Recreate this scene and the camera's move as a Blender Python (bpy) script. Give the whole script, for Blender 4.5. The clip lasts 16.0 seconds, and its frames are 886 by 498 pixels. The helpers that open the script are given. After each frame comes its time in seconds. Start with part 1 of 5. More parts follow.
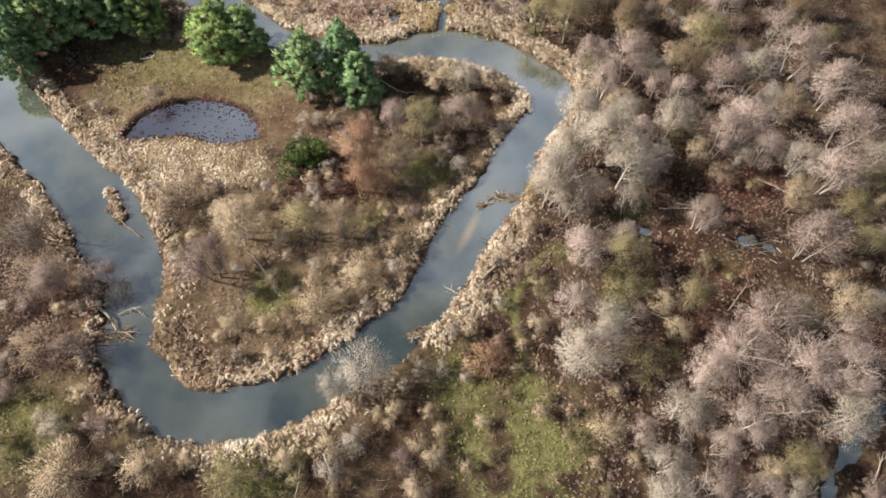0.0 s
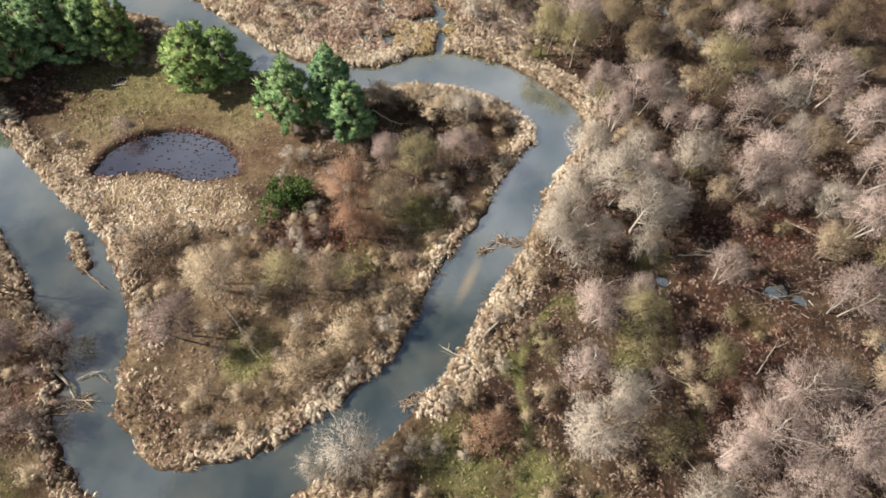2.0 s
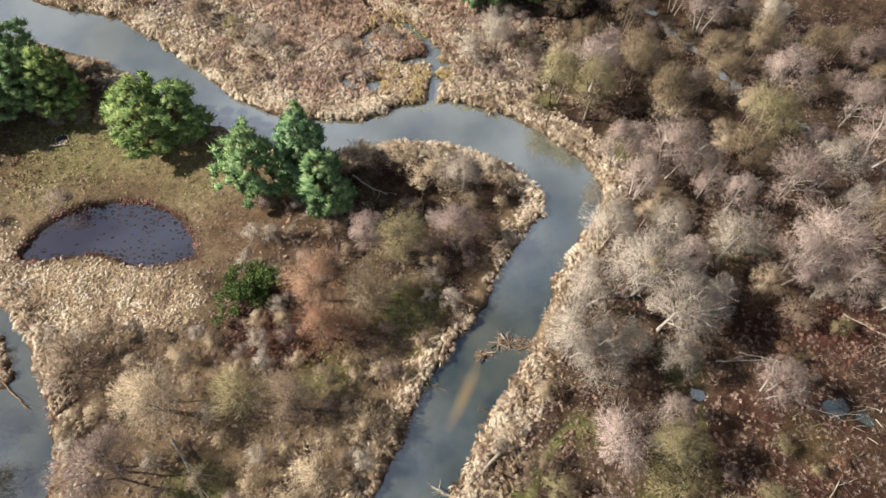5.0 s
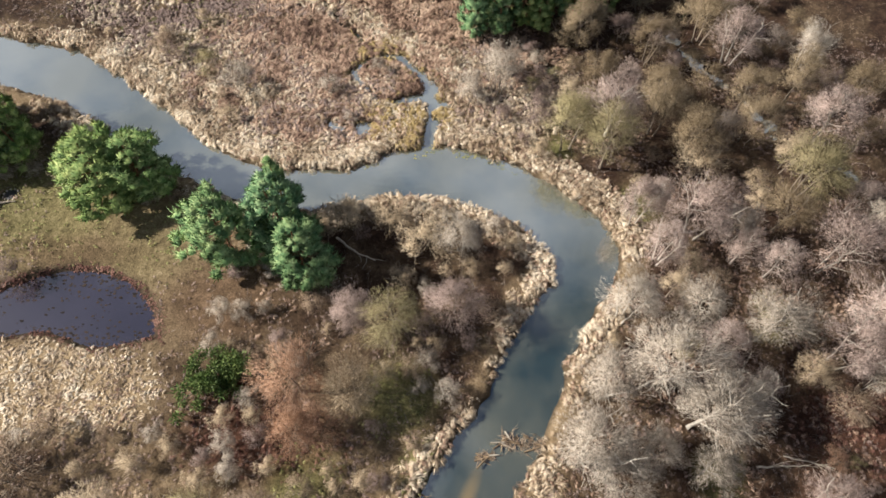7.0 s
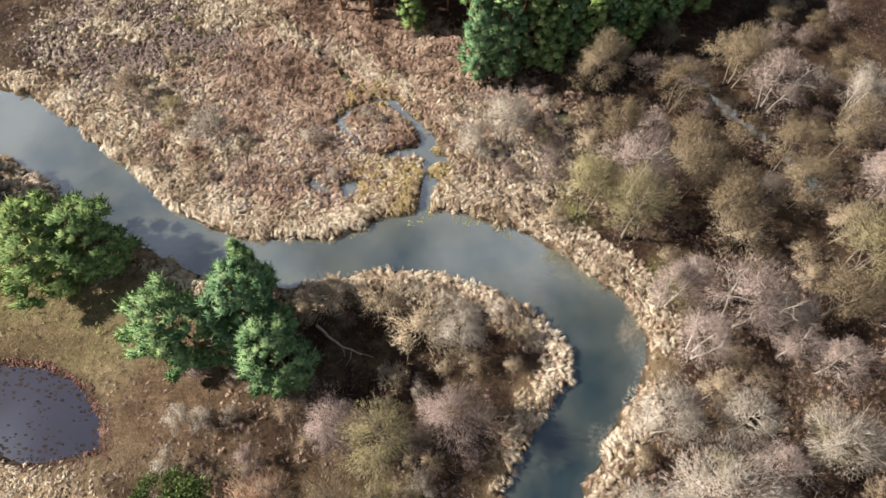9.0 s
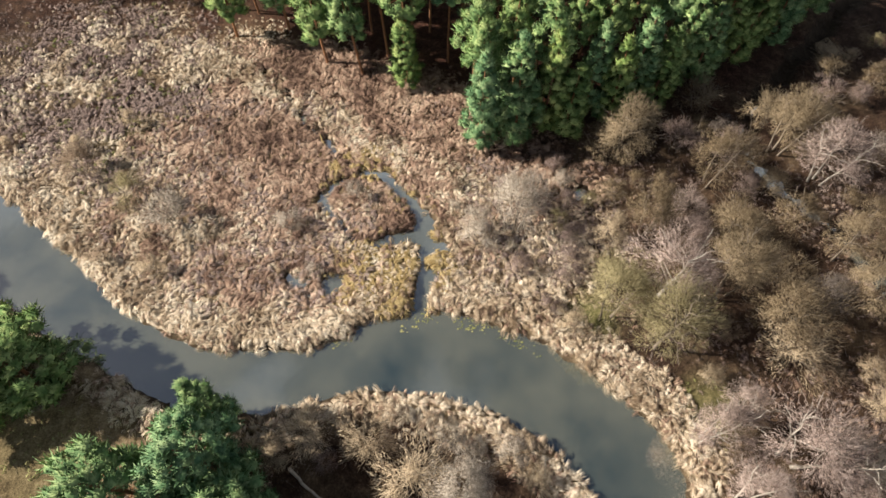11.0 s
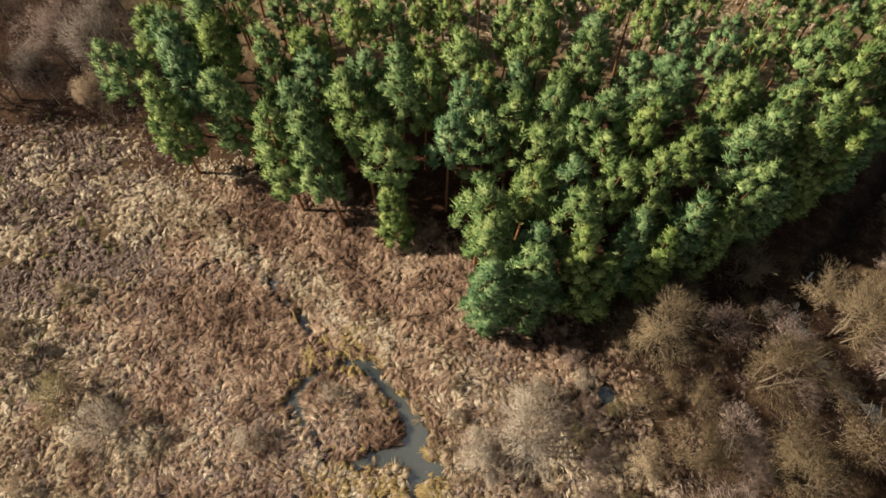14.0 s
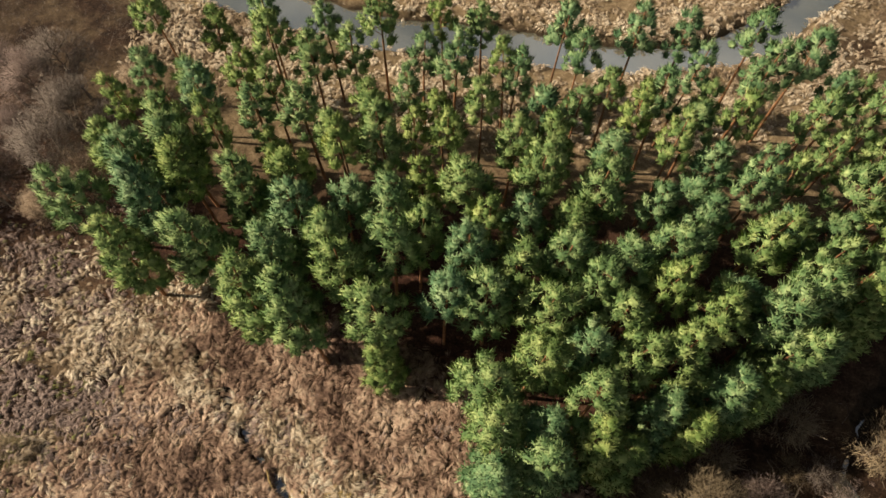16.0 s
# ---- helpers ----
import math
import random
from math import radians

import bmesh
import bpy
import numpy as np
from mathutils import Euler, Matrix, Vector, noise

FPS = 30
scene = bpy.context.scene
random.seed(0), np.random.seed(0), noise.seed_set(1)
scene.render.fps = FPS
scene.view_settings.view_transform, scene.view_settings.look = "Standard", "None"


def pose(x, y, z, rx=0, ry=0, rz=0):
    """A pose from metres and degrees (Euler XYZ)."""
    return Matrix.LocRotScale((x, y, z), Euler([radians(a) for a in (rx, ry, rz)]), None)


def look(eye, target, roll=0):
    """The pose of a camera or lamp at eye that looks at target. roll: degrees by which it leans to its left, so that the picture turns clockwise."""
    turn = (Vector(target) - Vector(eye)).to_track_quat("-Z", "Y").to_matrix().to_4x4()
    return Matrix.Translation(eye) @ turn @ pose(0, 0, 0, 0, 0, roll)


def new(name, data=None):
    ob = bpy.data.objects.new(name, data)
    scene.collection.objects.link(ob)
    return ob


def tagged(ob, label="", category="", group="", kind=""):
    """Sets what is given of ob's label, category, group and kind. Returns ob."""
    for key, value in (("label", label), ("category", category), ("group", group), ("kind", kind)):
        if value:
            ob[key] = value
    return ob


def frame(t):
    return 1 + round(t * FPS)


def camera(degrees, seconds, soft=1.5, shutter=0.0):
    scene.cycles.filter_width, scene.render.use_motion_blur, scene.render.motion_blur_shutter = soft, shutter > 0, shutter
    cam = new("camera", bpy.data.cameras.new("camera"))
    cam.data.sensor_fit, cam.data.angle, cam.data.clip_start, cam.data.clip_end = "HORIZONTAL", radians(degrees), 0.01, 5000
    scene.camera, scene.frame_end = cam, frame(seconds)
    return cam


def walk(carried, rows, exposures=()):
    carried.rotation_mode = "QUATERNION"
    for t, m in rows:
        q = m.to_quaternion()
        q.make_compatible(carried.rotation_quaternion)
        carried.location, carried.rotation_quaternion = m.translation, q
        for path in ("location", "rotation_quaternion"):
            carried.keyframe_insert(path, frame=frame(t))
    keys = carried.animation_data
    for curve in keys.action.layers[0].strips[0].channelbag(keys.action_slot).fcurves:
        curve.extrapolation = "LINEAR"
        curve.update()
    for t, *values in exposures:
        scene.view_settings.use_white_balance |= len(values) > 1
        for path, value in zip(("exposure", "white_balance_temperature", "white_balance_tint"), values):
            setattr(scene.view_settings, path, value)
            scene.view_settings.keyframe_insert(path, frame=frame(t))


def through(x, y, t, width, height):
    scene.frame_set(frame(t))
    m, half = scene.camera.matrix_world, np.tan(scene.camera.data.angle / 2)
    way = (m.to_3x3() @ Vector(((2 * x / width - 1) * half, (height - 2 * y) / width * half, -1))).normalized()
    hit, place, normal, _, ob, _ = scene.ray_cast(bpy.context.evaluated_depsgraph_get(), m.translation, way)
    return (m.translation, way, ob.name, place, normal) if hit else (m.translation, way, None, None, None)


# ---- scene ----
cam = camera(73.7, 16.0, soft=1.6)
PATH = [
    (0, (0.969, 3.904, 83.265), (0.969, 4.902, 81.532), 2.7),
    (0.5, (1.027, 6.887, 82.28), (1.028, 7.881, 80.544), 2.9),
    (1, (1.242, 10.056, 81.32), (1.241, 11.043, 79.581), 2.8),
    (1.5, (1.263, 12.755, 80.543), (1.26, 13.741, 78.803), 2.8),
    (2, (1.238, 15.385, 79.265), (1.235, 16.38, 77.53), 2.6),
    (2.5, (1.455, 18.67, 78.338), (1.449, 19.662, 76.602), 2.5),
    (3, (1.771, 21.876, 77.24), (1.761, 22.867, 75.503), 2.2),
    (3.5, (1.962, 25.208, 76.18), (1.95, 26.197, 74.442), 2.0),
    (6, (2.536, 42.153, 71.113), (2.511, 43.121, 69.363), 1.3),
    (6.5, (2.759, 45.631, 69.921), (2.727, 46.598, 68.171), 0.9),
    (7, (2.899, 49.344, 68.773), (2.865, 50.306, 67.02), 0.8),
    (7.5, (2.796, 52.956, 67.647), (2.764, 53.916, 65.893), 0.9),
    (8, (2.63, 56.37, 66.468), (2.598, 57.332, 64.714), 0.9),
    (10.5, (2.538, 75.588, 60.356), (2.489, 76.542, 58.599), -0.0),
    (11, (2.424, 79.76, 59.644), (2.374, 80.71, 57.885), -0.2),
    (11.5, (2.231, 83.771, 59.269), (2.181, 84.726, 57.512), -0.0),
    (12, (2.015, 88.025, 59.237), (1.968, 88.976, 57.478), 0.1),
    (12.5, (1.856, 92.11, 59.171), (1.809, 93.06, 57.411), 0.3),
    (13, (1.896, 96.349, 59.147), (1.844, 97.292, 57.384), -0.0),
    (13.5, (1.74, 100.562, 59.154), (1.689, 101.498, 57.388), 0.0),
    (14, (1.575, 104.655, 59.039), (1.524, 105.588, 57.27), 0.1),
    (14.5, (1.469, 108.745, 58.926), (1.416, 109.675, 57.156), 0.0),
    (15, (1.325, 112.798, 58.823), (1.271, 113.728, 57.053), -0.0),
    (15.5, (1.201, 116.776, 58.588), (1.146, 117.709, 56.82), -0.1),
    (16, (1.049, 120.749, 58.369), (0.994, 121.683, 56.601), 0.0),
]
walk(cam, [(t, look(eye, target, roll)) for t, eye, target, roll in PATH], exposures=[(0, 0.69, 6000, 10), (3, 0.70, 6000, 10), (6, 0.69, 5950, 10), (8, 0.70, 5900, 10), (11, 0.66, 6150, 10), (13, 0.44, 6650, 10), (14, 0.12, 7000, 10), (15, 0.07, 7150, 10), (16, 0.15, 7100, 10)])

# ---- light: low hazy sun from the west, broken cloud ----
SUN_DIR = Vector((-0.82, 0.02, 0.57)).normalized()
world = bpy.data.worlds.new("sky")
scene.world = world
world.use_nodes = True
wn, wl = world.node_tree.nodes, world.node_tree.links
sky = wn.new("ShaderNodeTexSky")
sky.sky_type, sky.sun_disc = "NISHITA", False
sky.sun_elevation = math.asin(SUN_DIR.z)
sky.sun_rotation = math.atan2(SUN_DIR.x, SUN_DIR.y)
sky.dust_density = 2.0
# broken cloud over the blue, closing in towards the horizon, as the water mirrors it
wco = wn.new("ShaderNodeTexCoord")
wmap = wn.new("ShaderNodeMapping")
wmap.inputs["Scale"].default_value = (1.0, 1.0, 2.2)
wno = wn.new("ShaderNodeTexNoise")
wno.inputs["Scale"].default_value, wno.inputs["Detail"].default_value = 2.6, 6.0
wsep = wn.new("ShaderNodeSeparateXYZ")
wlow = wn.new("ShaderNodeMapRange")
wlow.inputs["From Min"].default_value, wlow.inputs["From Max"].default_value = 0.98, 0.45
wlow.inputs["To Min"].default_value, wlow.inputs["To Max"].default_value = -0.12, 0.22
wsum = wn.new("ShaderNodeMath")
wra = wn.new("ShaderNodeValToRGB")
wra.color_ramp.elements[0].position, wra.color_ramp.elements[1].position = 0.42, 0.72
wmix = wn.new("ShaderNodeMixRGB")
wmix.inputs[2].default_value = (17.0, 17.9, 19.6, 1)
wl.new(wco.outputs["Generated"], wmap.inputs["Vector"])
wl.new(wco.outputs["Generated"], wsep.inputs["Vector"])
wl.new(wsep.outputs["Z"], wlow.inputs["Value"])
wl.new(wmap.outputs["Vector"], wno.inputs["Vector"])
wl.new(wno.outputs["Fac"], wsum.inputs[0])
wl.new(wlow.outputs["Result"], wsum.inputs[1])
wl.new(wsum.outputs[0], wra.inputs["Fac"])
wl.new(wra.outputs["Color"], wmix.inputs["Fac"])
wl.new(sky.outputs["Color"], wmix.inputs[1])
wl.new(wmix.outputs["Color"], wn["Background"].inputs["Color"])
wn["Background"].inputs["Strength"].default_value = 0.0215
sun = new("sun", bpy.data.lights.new("sun", "SUN"))
sun.data.energy, sun.data.angle, sun.data.color = 6.2, radians(1.0), (1.0, 0.89, 0.74)
sun.matrix_world = look(SUN_DIR * 200, (0, 0, 0))


# ---- materials ----
def srgb(r, g, b):
    return tuple(((c / 255 + 0.055) / 1.055) ** 2.4 if c > 10 else c / 3295 for c in (r, g, b)) + (1.0,)


def mat_base(name, rough=0.9, spec=0.2):
    m = bpy.data.materials.new(name)
    m.use_nodes = True
    b = m.node_tree.nodes["Principled BSDF"]
    b.inputs["Roughness"].default_value = rough
    b.inputs["Specular IOR Level"].default_value = spec
    return m, m.node_tree.nodes, m.node_tree.links, b


def ramp(nodes, stops):
    r = nodes.new("ShaderNodeValToRGB")
    while len(r.color_ramp.elements) < len(stops):
        r.color_ramp.elements.new(0.5)
    for e, (p, c) in zip(r.color_ramp.elements, stops):
        e.position, e.color = p, (*c[:3], 1)
    return r


def noise_node(nodes, links, vec, scale, detail=4.0, rough=0.6):
    n = nodes.new("ShaderNodeTexNoise")
    n.inputs["Scale"].default_value, n.inputs["Detail"].default_value, n.inputs["Roughness"].default_value = scale, detail, rough
    links.new(vec, n.inputs["Vector"])
    return n


def mixer(nodes, links, fac, a, b, mode="MIX"):
    n = nodes.new("ShaderNodeMixRGB")
    n.blend_type = mode
    for socket, value in ((n.inputs[0], fac), (n.inputs[1], a), (n.inputs[2], b)):
        if isinstance(value, (int, float)):
            socket.default_value = value
        elif isinstance(value, tuple):
            socket.default_value = (*value[:3], 1)
        else:
            links.new(value, socket)
    return n.outputs[0]


def plant_mat(name, dark, mid, light, rough=0.85, scale=1.6, through=0.0, spec=0.15, island=0.5, drift=0.0):
    """Stems, twigs and leaves: colour by plant, by blade, and by a slow drift over the ground."""
    m, n, l, b = mat_base(name, rough, spec)
    geo = n.new("ShaderNodeNewGeometry")
    info = n.new("ShaderNodeObjectInfo")
    no = noise_node(n, l, geo.outputs["Position"], scale, 3.0)
    add = n.new("ShaderNodeMath")
    add.operation = "MULTIPLY_ADD"
    add.inputs[1].default_value = island
    l.new(geo.outputs["Random Per Island"], add.inputs[0])
    l.new(no.outputs["Fac"], add.inputs[2])
    add2 = n.new("ShaderNodeMath")
    add2.operation = "MULTIPLY_ADD"
    add2.inputs[1].default_value = 0.35
    l.new(info.outputs["Random"], add2.inputs[0])
    l.new(add.outputs[0], add2.inputs[2])
    if drift:
        slow = noise_node(n, l, geo.outputs["Position"], 0.17, 3.0)
        add3 = n.new("ShaderNodeMath")
        add3.operation = "MULTIPLY_ADD"
        add3.inputs[1].default_value = drift
        l.new(slow.outputs["Fac"], add3.inputs[0])
        l.new(add.outputs[0], add3.inputs[2])
        add2 = n.new("ShaderNodeMapRange")
        mean = 0.5 + 0.5 * island + 0.5 * drift
        add2.inputs["From Min"].default_value, add2.inputs["From Max"].default_value = mean - 0.27, mean + 0.27
        l.new(add3.outputs[0], add2.inputs["Value"])
        r = ramp(n, [(0.1, dark), (0.5, mid), (0.9, light)])
    else:
        r = ramp(n, [(0.36, dark), (0.53 + island * 0.5, mid), (min(0.98, 0.78 + island * 0.9), light)])
    l.new(add2.outputs[0], r.inputs["Fac"])
    l.new(r.outputs["Color"], b.inputs["Base Color"])
    if through:
        tr = n.new("ShaderNodeBsdfTranslucent")
        mx = n.new("ShaderNodeMixShader")
        mx.inputs[0].default_value = through
        l.new(r.outputs["Color"], tr.inputs["Color"])
        l.new(b.outputs[0], mx.inputs[1])
        l.new(tr.outputs[0], mx.inputs[2])
        l.new(mx.outputs[0], n["Material Output"].inputs["Surface"])
    return m


def needle_mat():
    """Pine needles: each tree leans to blue-green or to yellow-green, and its clumps vary."""
    m, n, l, b = mat_base("pine_needles", 0.7, 0.2)
    geo, info = n.new("ShaderNodeNewGeometry"), n.new("ShaderNodeObjectInfo")
    no = noise_node(n, l, geo.outputs["Position"], 0.9, 3.0)
    add = n.new("ShaderNodeMath")
    add.operation = "MULTIPLY_ADD"
    add.inputs[1].default_value = 0.17
    l.new(geo.outputs["Random Per Island"], add.inputs[0])
    l.new(no.outputs["Fac"], add.inputs[2])
    blue = ramp(n, [(0.30, (0.030, 0.080, 0.042)), (0.54, (0.108, 0.212, 0.098)), (0.78, (0.35, 0.47, 0.24))])
    yellow = ramp(n, [(0.30, (0.042, 0.080, 0.022)), (0.54, (0.148, 0.228, 0.058)), (0.78, (0.46, 0.52, 0.18))])
    l.new(add.outputs[0], blue.inputs["Fac"])
    l.new(add.outputs[0], yellow.inputs["Fac"])
    c = mixer(n, l, info.outputs["Random"], blue.outputs["Color"], yellow.outputs["Color"])
    l.new(c, b.inputs["Base Color"])
    tr, mx = n.new("ShaderNodeBsdfTranslucent"), n.new("ShaderNodeMixShader")
    mx.inputs[0].default_value = 0.06
    l.new(c, tr.inputs["Color"])
    l.new(b.outputs[0], mx.inputs[1])
    l.new(tr.outputs[0], mx.inputs[2])
    l.new(mx.outputs[0], n["Material Output"].inputs["Surface"])
    return m


BARK = plant_mat("grey_bark", (0.10, 0.085, 0.07), (0.26, 0.23, 0.19), (0.46, 0.42, 0.36), scale=3.0)
DARK_BARK = plant_mat("dark_bark", (0.045, 0.036, 0.028), (0.11, 0.09, 0.068), (0.22, 0.18, 0.14), scale=3.0)
PINE_BARK = plant_mat("pine_bark", (0.06, 0.035, 0.022), (0.14, 0.075, 0.045), (0.28, 0.14, 0.07), scale=2.0)
PALE_WOOD = plant_mat("weathered_wood", (0.11, 0.09, 0.07), (0.25, 0.21, 0.165), (0.42, 0.37, 0.30), scale=4.0)
NEEDLES = needle_mat()
IVY = plant_mat("ivy_leaves", (0.025, 0.05, 0.014), (0.075, 0.12, 0.032), (0.17, 0.22, 0.07), rough=0.5, through=0.15)
TWIGS = {
    "grey": plant_mat("grey_twigs", (0.14, 0.115, 0.09), (0.34, 0.29, 0.235), (0.56, 0.49, 0.405), through=0.2),
    "pink": plant_mat("pinkish_twigs", (0.13, 0.092, 0.076), (0.33, 0.25, 0.215), (0.58, 0.465, 0.405), through=0.2),
    "tan": plant_mat("tan_twigs", (0.14, 0.10, 0.06), (0.38, 0.29, 0.19), (0.60, 0.485, 0.335), through=0.2),
    "olive": plant_mat("olive_twigs", (0.10, 0.085, 0.04), (0.22, 0.185, 0.095), (0.36, 0.31, 0.17), through=0.2),
    "brown": plant_mat("brown_twigs", (0.08, 0.055, 0.038), (0.22, 0.158, 0.11), (0.38, 0.29, 0.205), through=0.2),
    "purple": plant_mat("purple_brown_twigs", (0.085, 0.058, 0.05), (0.22, 0.16, 0.138), (0.39, 0.30, 0.262), through=0.2),
    "russet": plant_mat("russet_withered_leaves", (0.15, 0.075, 0.04), (0.34, 0.19, 0.115), (0.52, 0.34, 0.23), through=0.25),
    "ochre": plant_mat("ochre_twigs", (0.07, 0.05, 0.03), (0.18, 0.132, 0.078), (0.32, 0.25, 0.16), through=0.15),
    "dusky": plant_mat("dusky_twigs", (0.045, 0.035, 0.03), (0.125, 0.10, 0.085), (0.25, 0.21, 0.18), through=0.1),
}
STRAW = plant_mat("straw", (0.22, 0.155, 0.098), (0.53, 0.42, 0.295), (0.79, 0.69, 0.54), scale=1.0, through=0.15, island=0.14, drift=1.1)
REED = plant_mat("brown_reed", (0.115, 0.070, 0.052), (0.34, 0.225, 0.162), (0.60, 0.45, 0.335), scale=1.0, through=0.15, island=0.14, drift=1.1)
SEDGE = plant_mat("ochre_sedge", (0.16, 0.11, 0.045), (0.35, 0.255, 0.11), (0.52, 0.41, 0.21), scale=1.3, through=0.15, island=0.25)
BLEACHED = plant_mat("bleached_straw", (0.36, 0.28, 0.195), (0.62, 0.52, 0.39), (0.84, 0.76, 0.62), scale=1.0, through=0.15, island=0.14, drift=0.7)
BRAMBLE = plant_mat("dark_red_bramble", (0.05, 0.022, 0.018), (0.155, 0.075, 0.058), (0.30, 0.18, 0.135), scale=1.0, through=0.1, island=0.2, drift=0.7)
GRASS = plant_mat("green_grass", (0.07, 0.085, 0.025), (0.17, 0.185, 0.06), (0.34, 0.32, 0.14), scale=0.6, through=0.2, island=0.35)


def ground_material():
    m, n, l, b = mat_base("meadow_ground", 0.95, 0.1)
    geo = n.new("ShaderNodeNewGeometry")
    pos = geo.outputs["Position"]
    att = n.new("ShaderNodeAttribute")
    att.attribute_name = "cover"
    sep = n.new("ShaderNodeSeparateColor")
    l.new(att.outputs["Color"], sep.inputs["Color"])
    big = noise_node(n, l, pos, 0.16, 5.0)
    mid = noise_node(n, l, pos, 0.9, 6.0, 0.7)
    fine = noise_node(n, l, pos, 5.0, 5.0, 0.7)
    blend = mixer(n, l, 0.5, mid.outputs["Fac"], fine.outputs["Fac"])
    litter = ramp(n, [(0.38, (0.010, 0.006, 0.005)), (0.54, (0.044, 0.026, 0.017)), (0.70, (0.16, 0.10, 0.064))])
    straw = ramp(n, [(0.36, (0.09, 0.06, 0.035)), (0.52, (0.26, 0.19, 0.11)), (0.68, (0.48, 0.385, 0.25))])
    green = ramp(n, [(0.36, (0.045, 0.045, 0.016)), (0.52, (0.16, 0.155, 0.058)), (0.68, (0.36, 0.30, 0.16))])
    red = ramp(n, [(0.38, (0.014, 0.007, 0.005)), (0.54, (0.064, 0.028, 0.019)), (0.70, (0.21, 0.10, 0.065))])
    for r in (litter, straw, green, red):
        l.new(blend, r.inputs["Fac"])
    patch = ramp(n, [(0.45, (0, 0, 0)), (0.66, (0.3, 0.3, 0.3))])
    l.new(big.outputs["Fac"], patch.inputs["Fac"])
    c = mixer(n, l, patch.outputs["Color"], litter.outputs["Color"], straw.outputs["Color"])
    for channel, r in (("Red", straw), ("Green", green), ("Blue", red)):
        c = mixer(n, l, sep.outputs[channel], c, r.outputs["Color"])
    # wet mud, its dark tone doubling as shade under the banks
    mud_undercut = ramp(n, [(0.4, (0.018, 0.013, 0.009)), (0.65, (0.065, 0.048, 0.032))])
    l.new(blend, mud_undercut.inputs["Fac"])
    c = mixer(n, l, att.outputs["Alpha"], c, mud_undercut.outputs["Color"])
    l.new(c, b.inputs["Base Color"])
    bump = n.new("ShaderNodeBump")
    bump.inputs["Strength"].default_value, bump.inputs["Distance"].default_value = 0.9, 0.25
    l.new(blend, bump.inputs["Height"])
    l.new(bump.outputs["Normal"], b.inputs["Normal"])
    return m


def water_material(name, deep, silt, wave=0.02, ior=5.0):
    m, n, l, b = mat_base(name, 0.04, 0.5)
    geo = n.new("ShaderNodeNewGeometry")
    a = noise_node(n, l, geo.outputs["Position"], 0.09, 4.0)
    r = ramp(n, [(0.35, deep), (0.7, silt)])
    # the upper reach runs shallower and carries more silt
    sep, up = n.new("ShaderNodeSeparateXYZ"), n.new("ShaderNodeMapRange")
    up.inputs["From Min"].default_value, up.inputs["From Max"].default_value, up.inputs["To Max"].default_value = 66, 98, 0.1
    l.new(geo.outputs["Position"], sep.inputs["Vector"])
    l.new(sep.outputs["Y"], up.inputs["Value"])
    both = n.new("ShaderNodeMath")
    l.new(a.outputs["Fac"], both.inputs[0])
    l.new(up.outputs["Result"], both.inputs[1])
    l.new(both.outputs[0], r.inputs["Fac"])
    # a pale shoal just under the surface
    mp = n.new("ShaderNodeMapping")
    mp.vector_type = "TEXTURE"
    mp.inputs["Location"].default_value = (5.2, 55.6, 0)
    mp.inputs["Rotation"].default_value = (0, 0, radians(68))
    mp.inputs["Scale"].default_value = (5.5, 1.1, 8)
    l.new(geo.outputs["Position"], mp.inputs["Vector"])
    gr = n.new("ShaderNodeTexGradient")
    gr.gradient_type = "SPHERICAL"
    l.new(mp.outputs["Vector"], gr.inputs["Vector"])
    l.new(mixer(n, l, gr.outputs["Fac"], r.outputs["Color"], (0.30, 0.22, 0.10)), b.inputs["Base Color"])
    b.inputs["IOR"].default_value = ior
    w = noise_node(n, l, geo.outputs["Position"], 1.4, 3.0)
    bump = n.new("ShaderNodeBump")
    bump.inputs["Strength"].default_value, bump.inputs["Distance"].default_value = 0.25, wave
    l.new(w.outputs["Fac"], bump.inputs["Height"])
    l.new(bump.outputs["Normal"], b.inputs["Normal"])
    return m


GROUND = ground_material()
WATER = water_material("river_water", (0.03, 0.048, 0.047), (0.14, 0.145, 0.110))
POND = water_material("pond_water", (0.018, 0.014, 0.024), (0.034, 0.028, 0.044), 0.01, 3.9)


# ---- the plan ----
def lattice(x, y, size, seed):
    """Smooth noise, 0 to 1, over arrays of places."""
    x, y = np.asarray(x) / size + seed * 17.3, np.asarray(y) / size - seed * 9.1
    i, j = np.floor(x), np.floor(y)
    u, v = x - i, y - j
    u, v = u * u * (3 - 2 * u), v * v * (3 - 2 * v)

    def knot(a, b):
        h = np.sin(a * 127.1 + b * 311.7 + seed * 74.7) * 43758.5453
        return h - np.floor(h)

    low = knot(i, j) * (1 - u) + knot(i + 1, j) * u
    high = knot(i, j + 1) * (1 - u) + knot(i + 1, j + 1) * u
    return low * (1 - v) + high * v


def fractal(x, y, size, seed):
    return 0.53 * lattice(x, y, size, seed) + 0.28 * lattice(x, y, size / 2.1, seed + 1) + 0.19 * lattice(x, y, size / 4.3, seed + 2)


def smooth(v, a, b):
    t = np.clip((v - a) / (b - a), 0, 1)
    return t * t * (3 - 2 * t)


def spline(rows, steps=10):
    """Catmull-Rom through rows of numbers."""
    p = np.array(rows, float)
    p = np.vstack([2 * p[0] - p[1], p, 2 * p[-1] - p[-2]])
    t = np.linspace(0, 1, steps, endpoint=False)[:, None]
    out = [0.5 * (2 * b + (c - a) * t + (2 * a - 5 * b + 4 * c - d) * t**2 + (3 * b - a - 3 * c + d) * t**3)
           for a, b, c, d in zip(p, p[1:], p[2:], p[3:])]
    return np.vstack(out + [p[-2][None]])


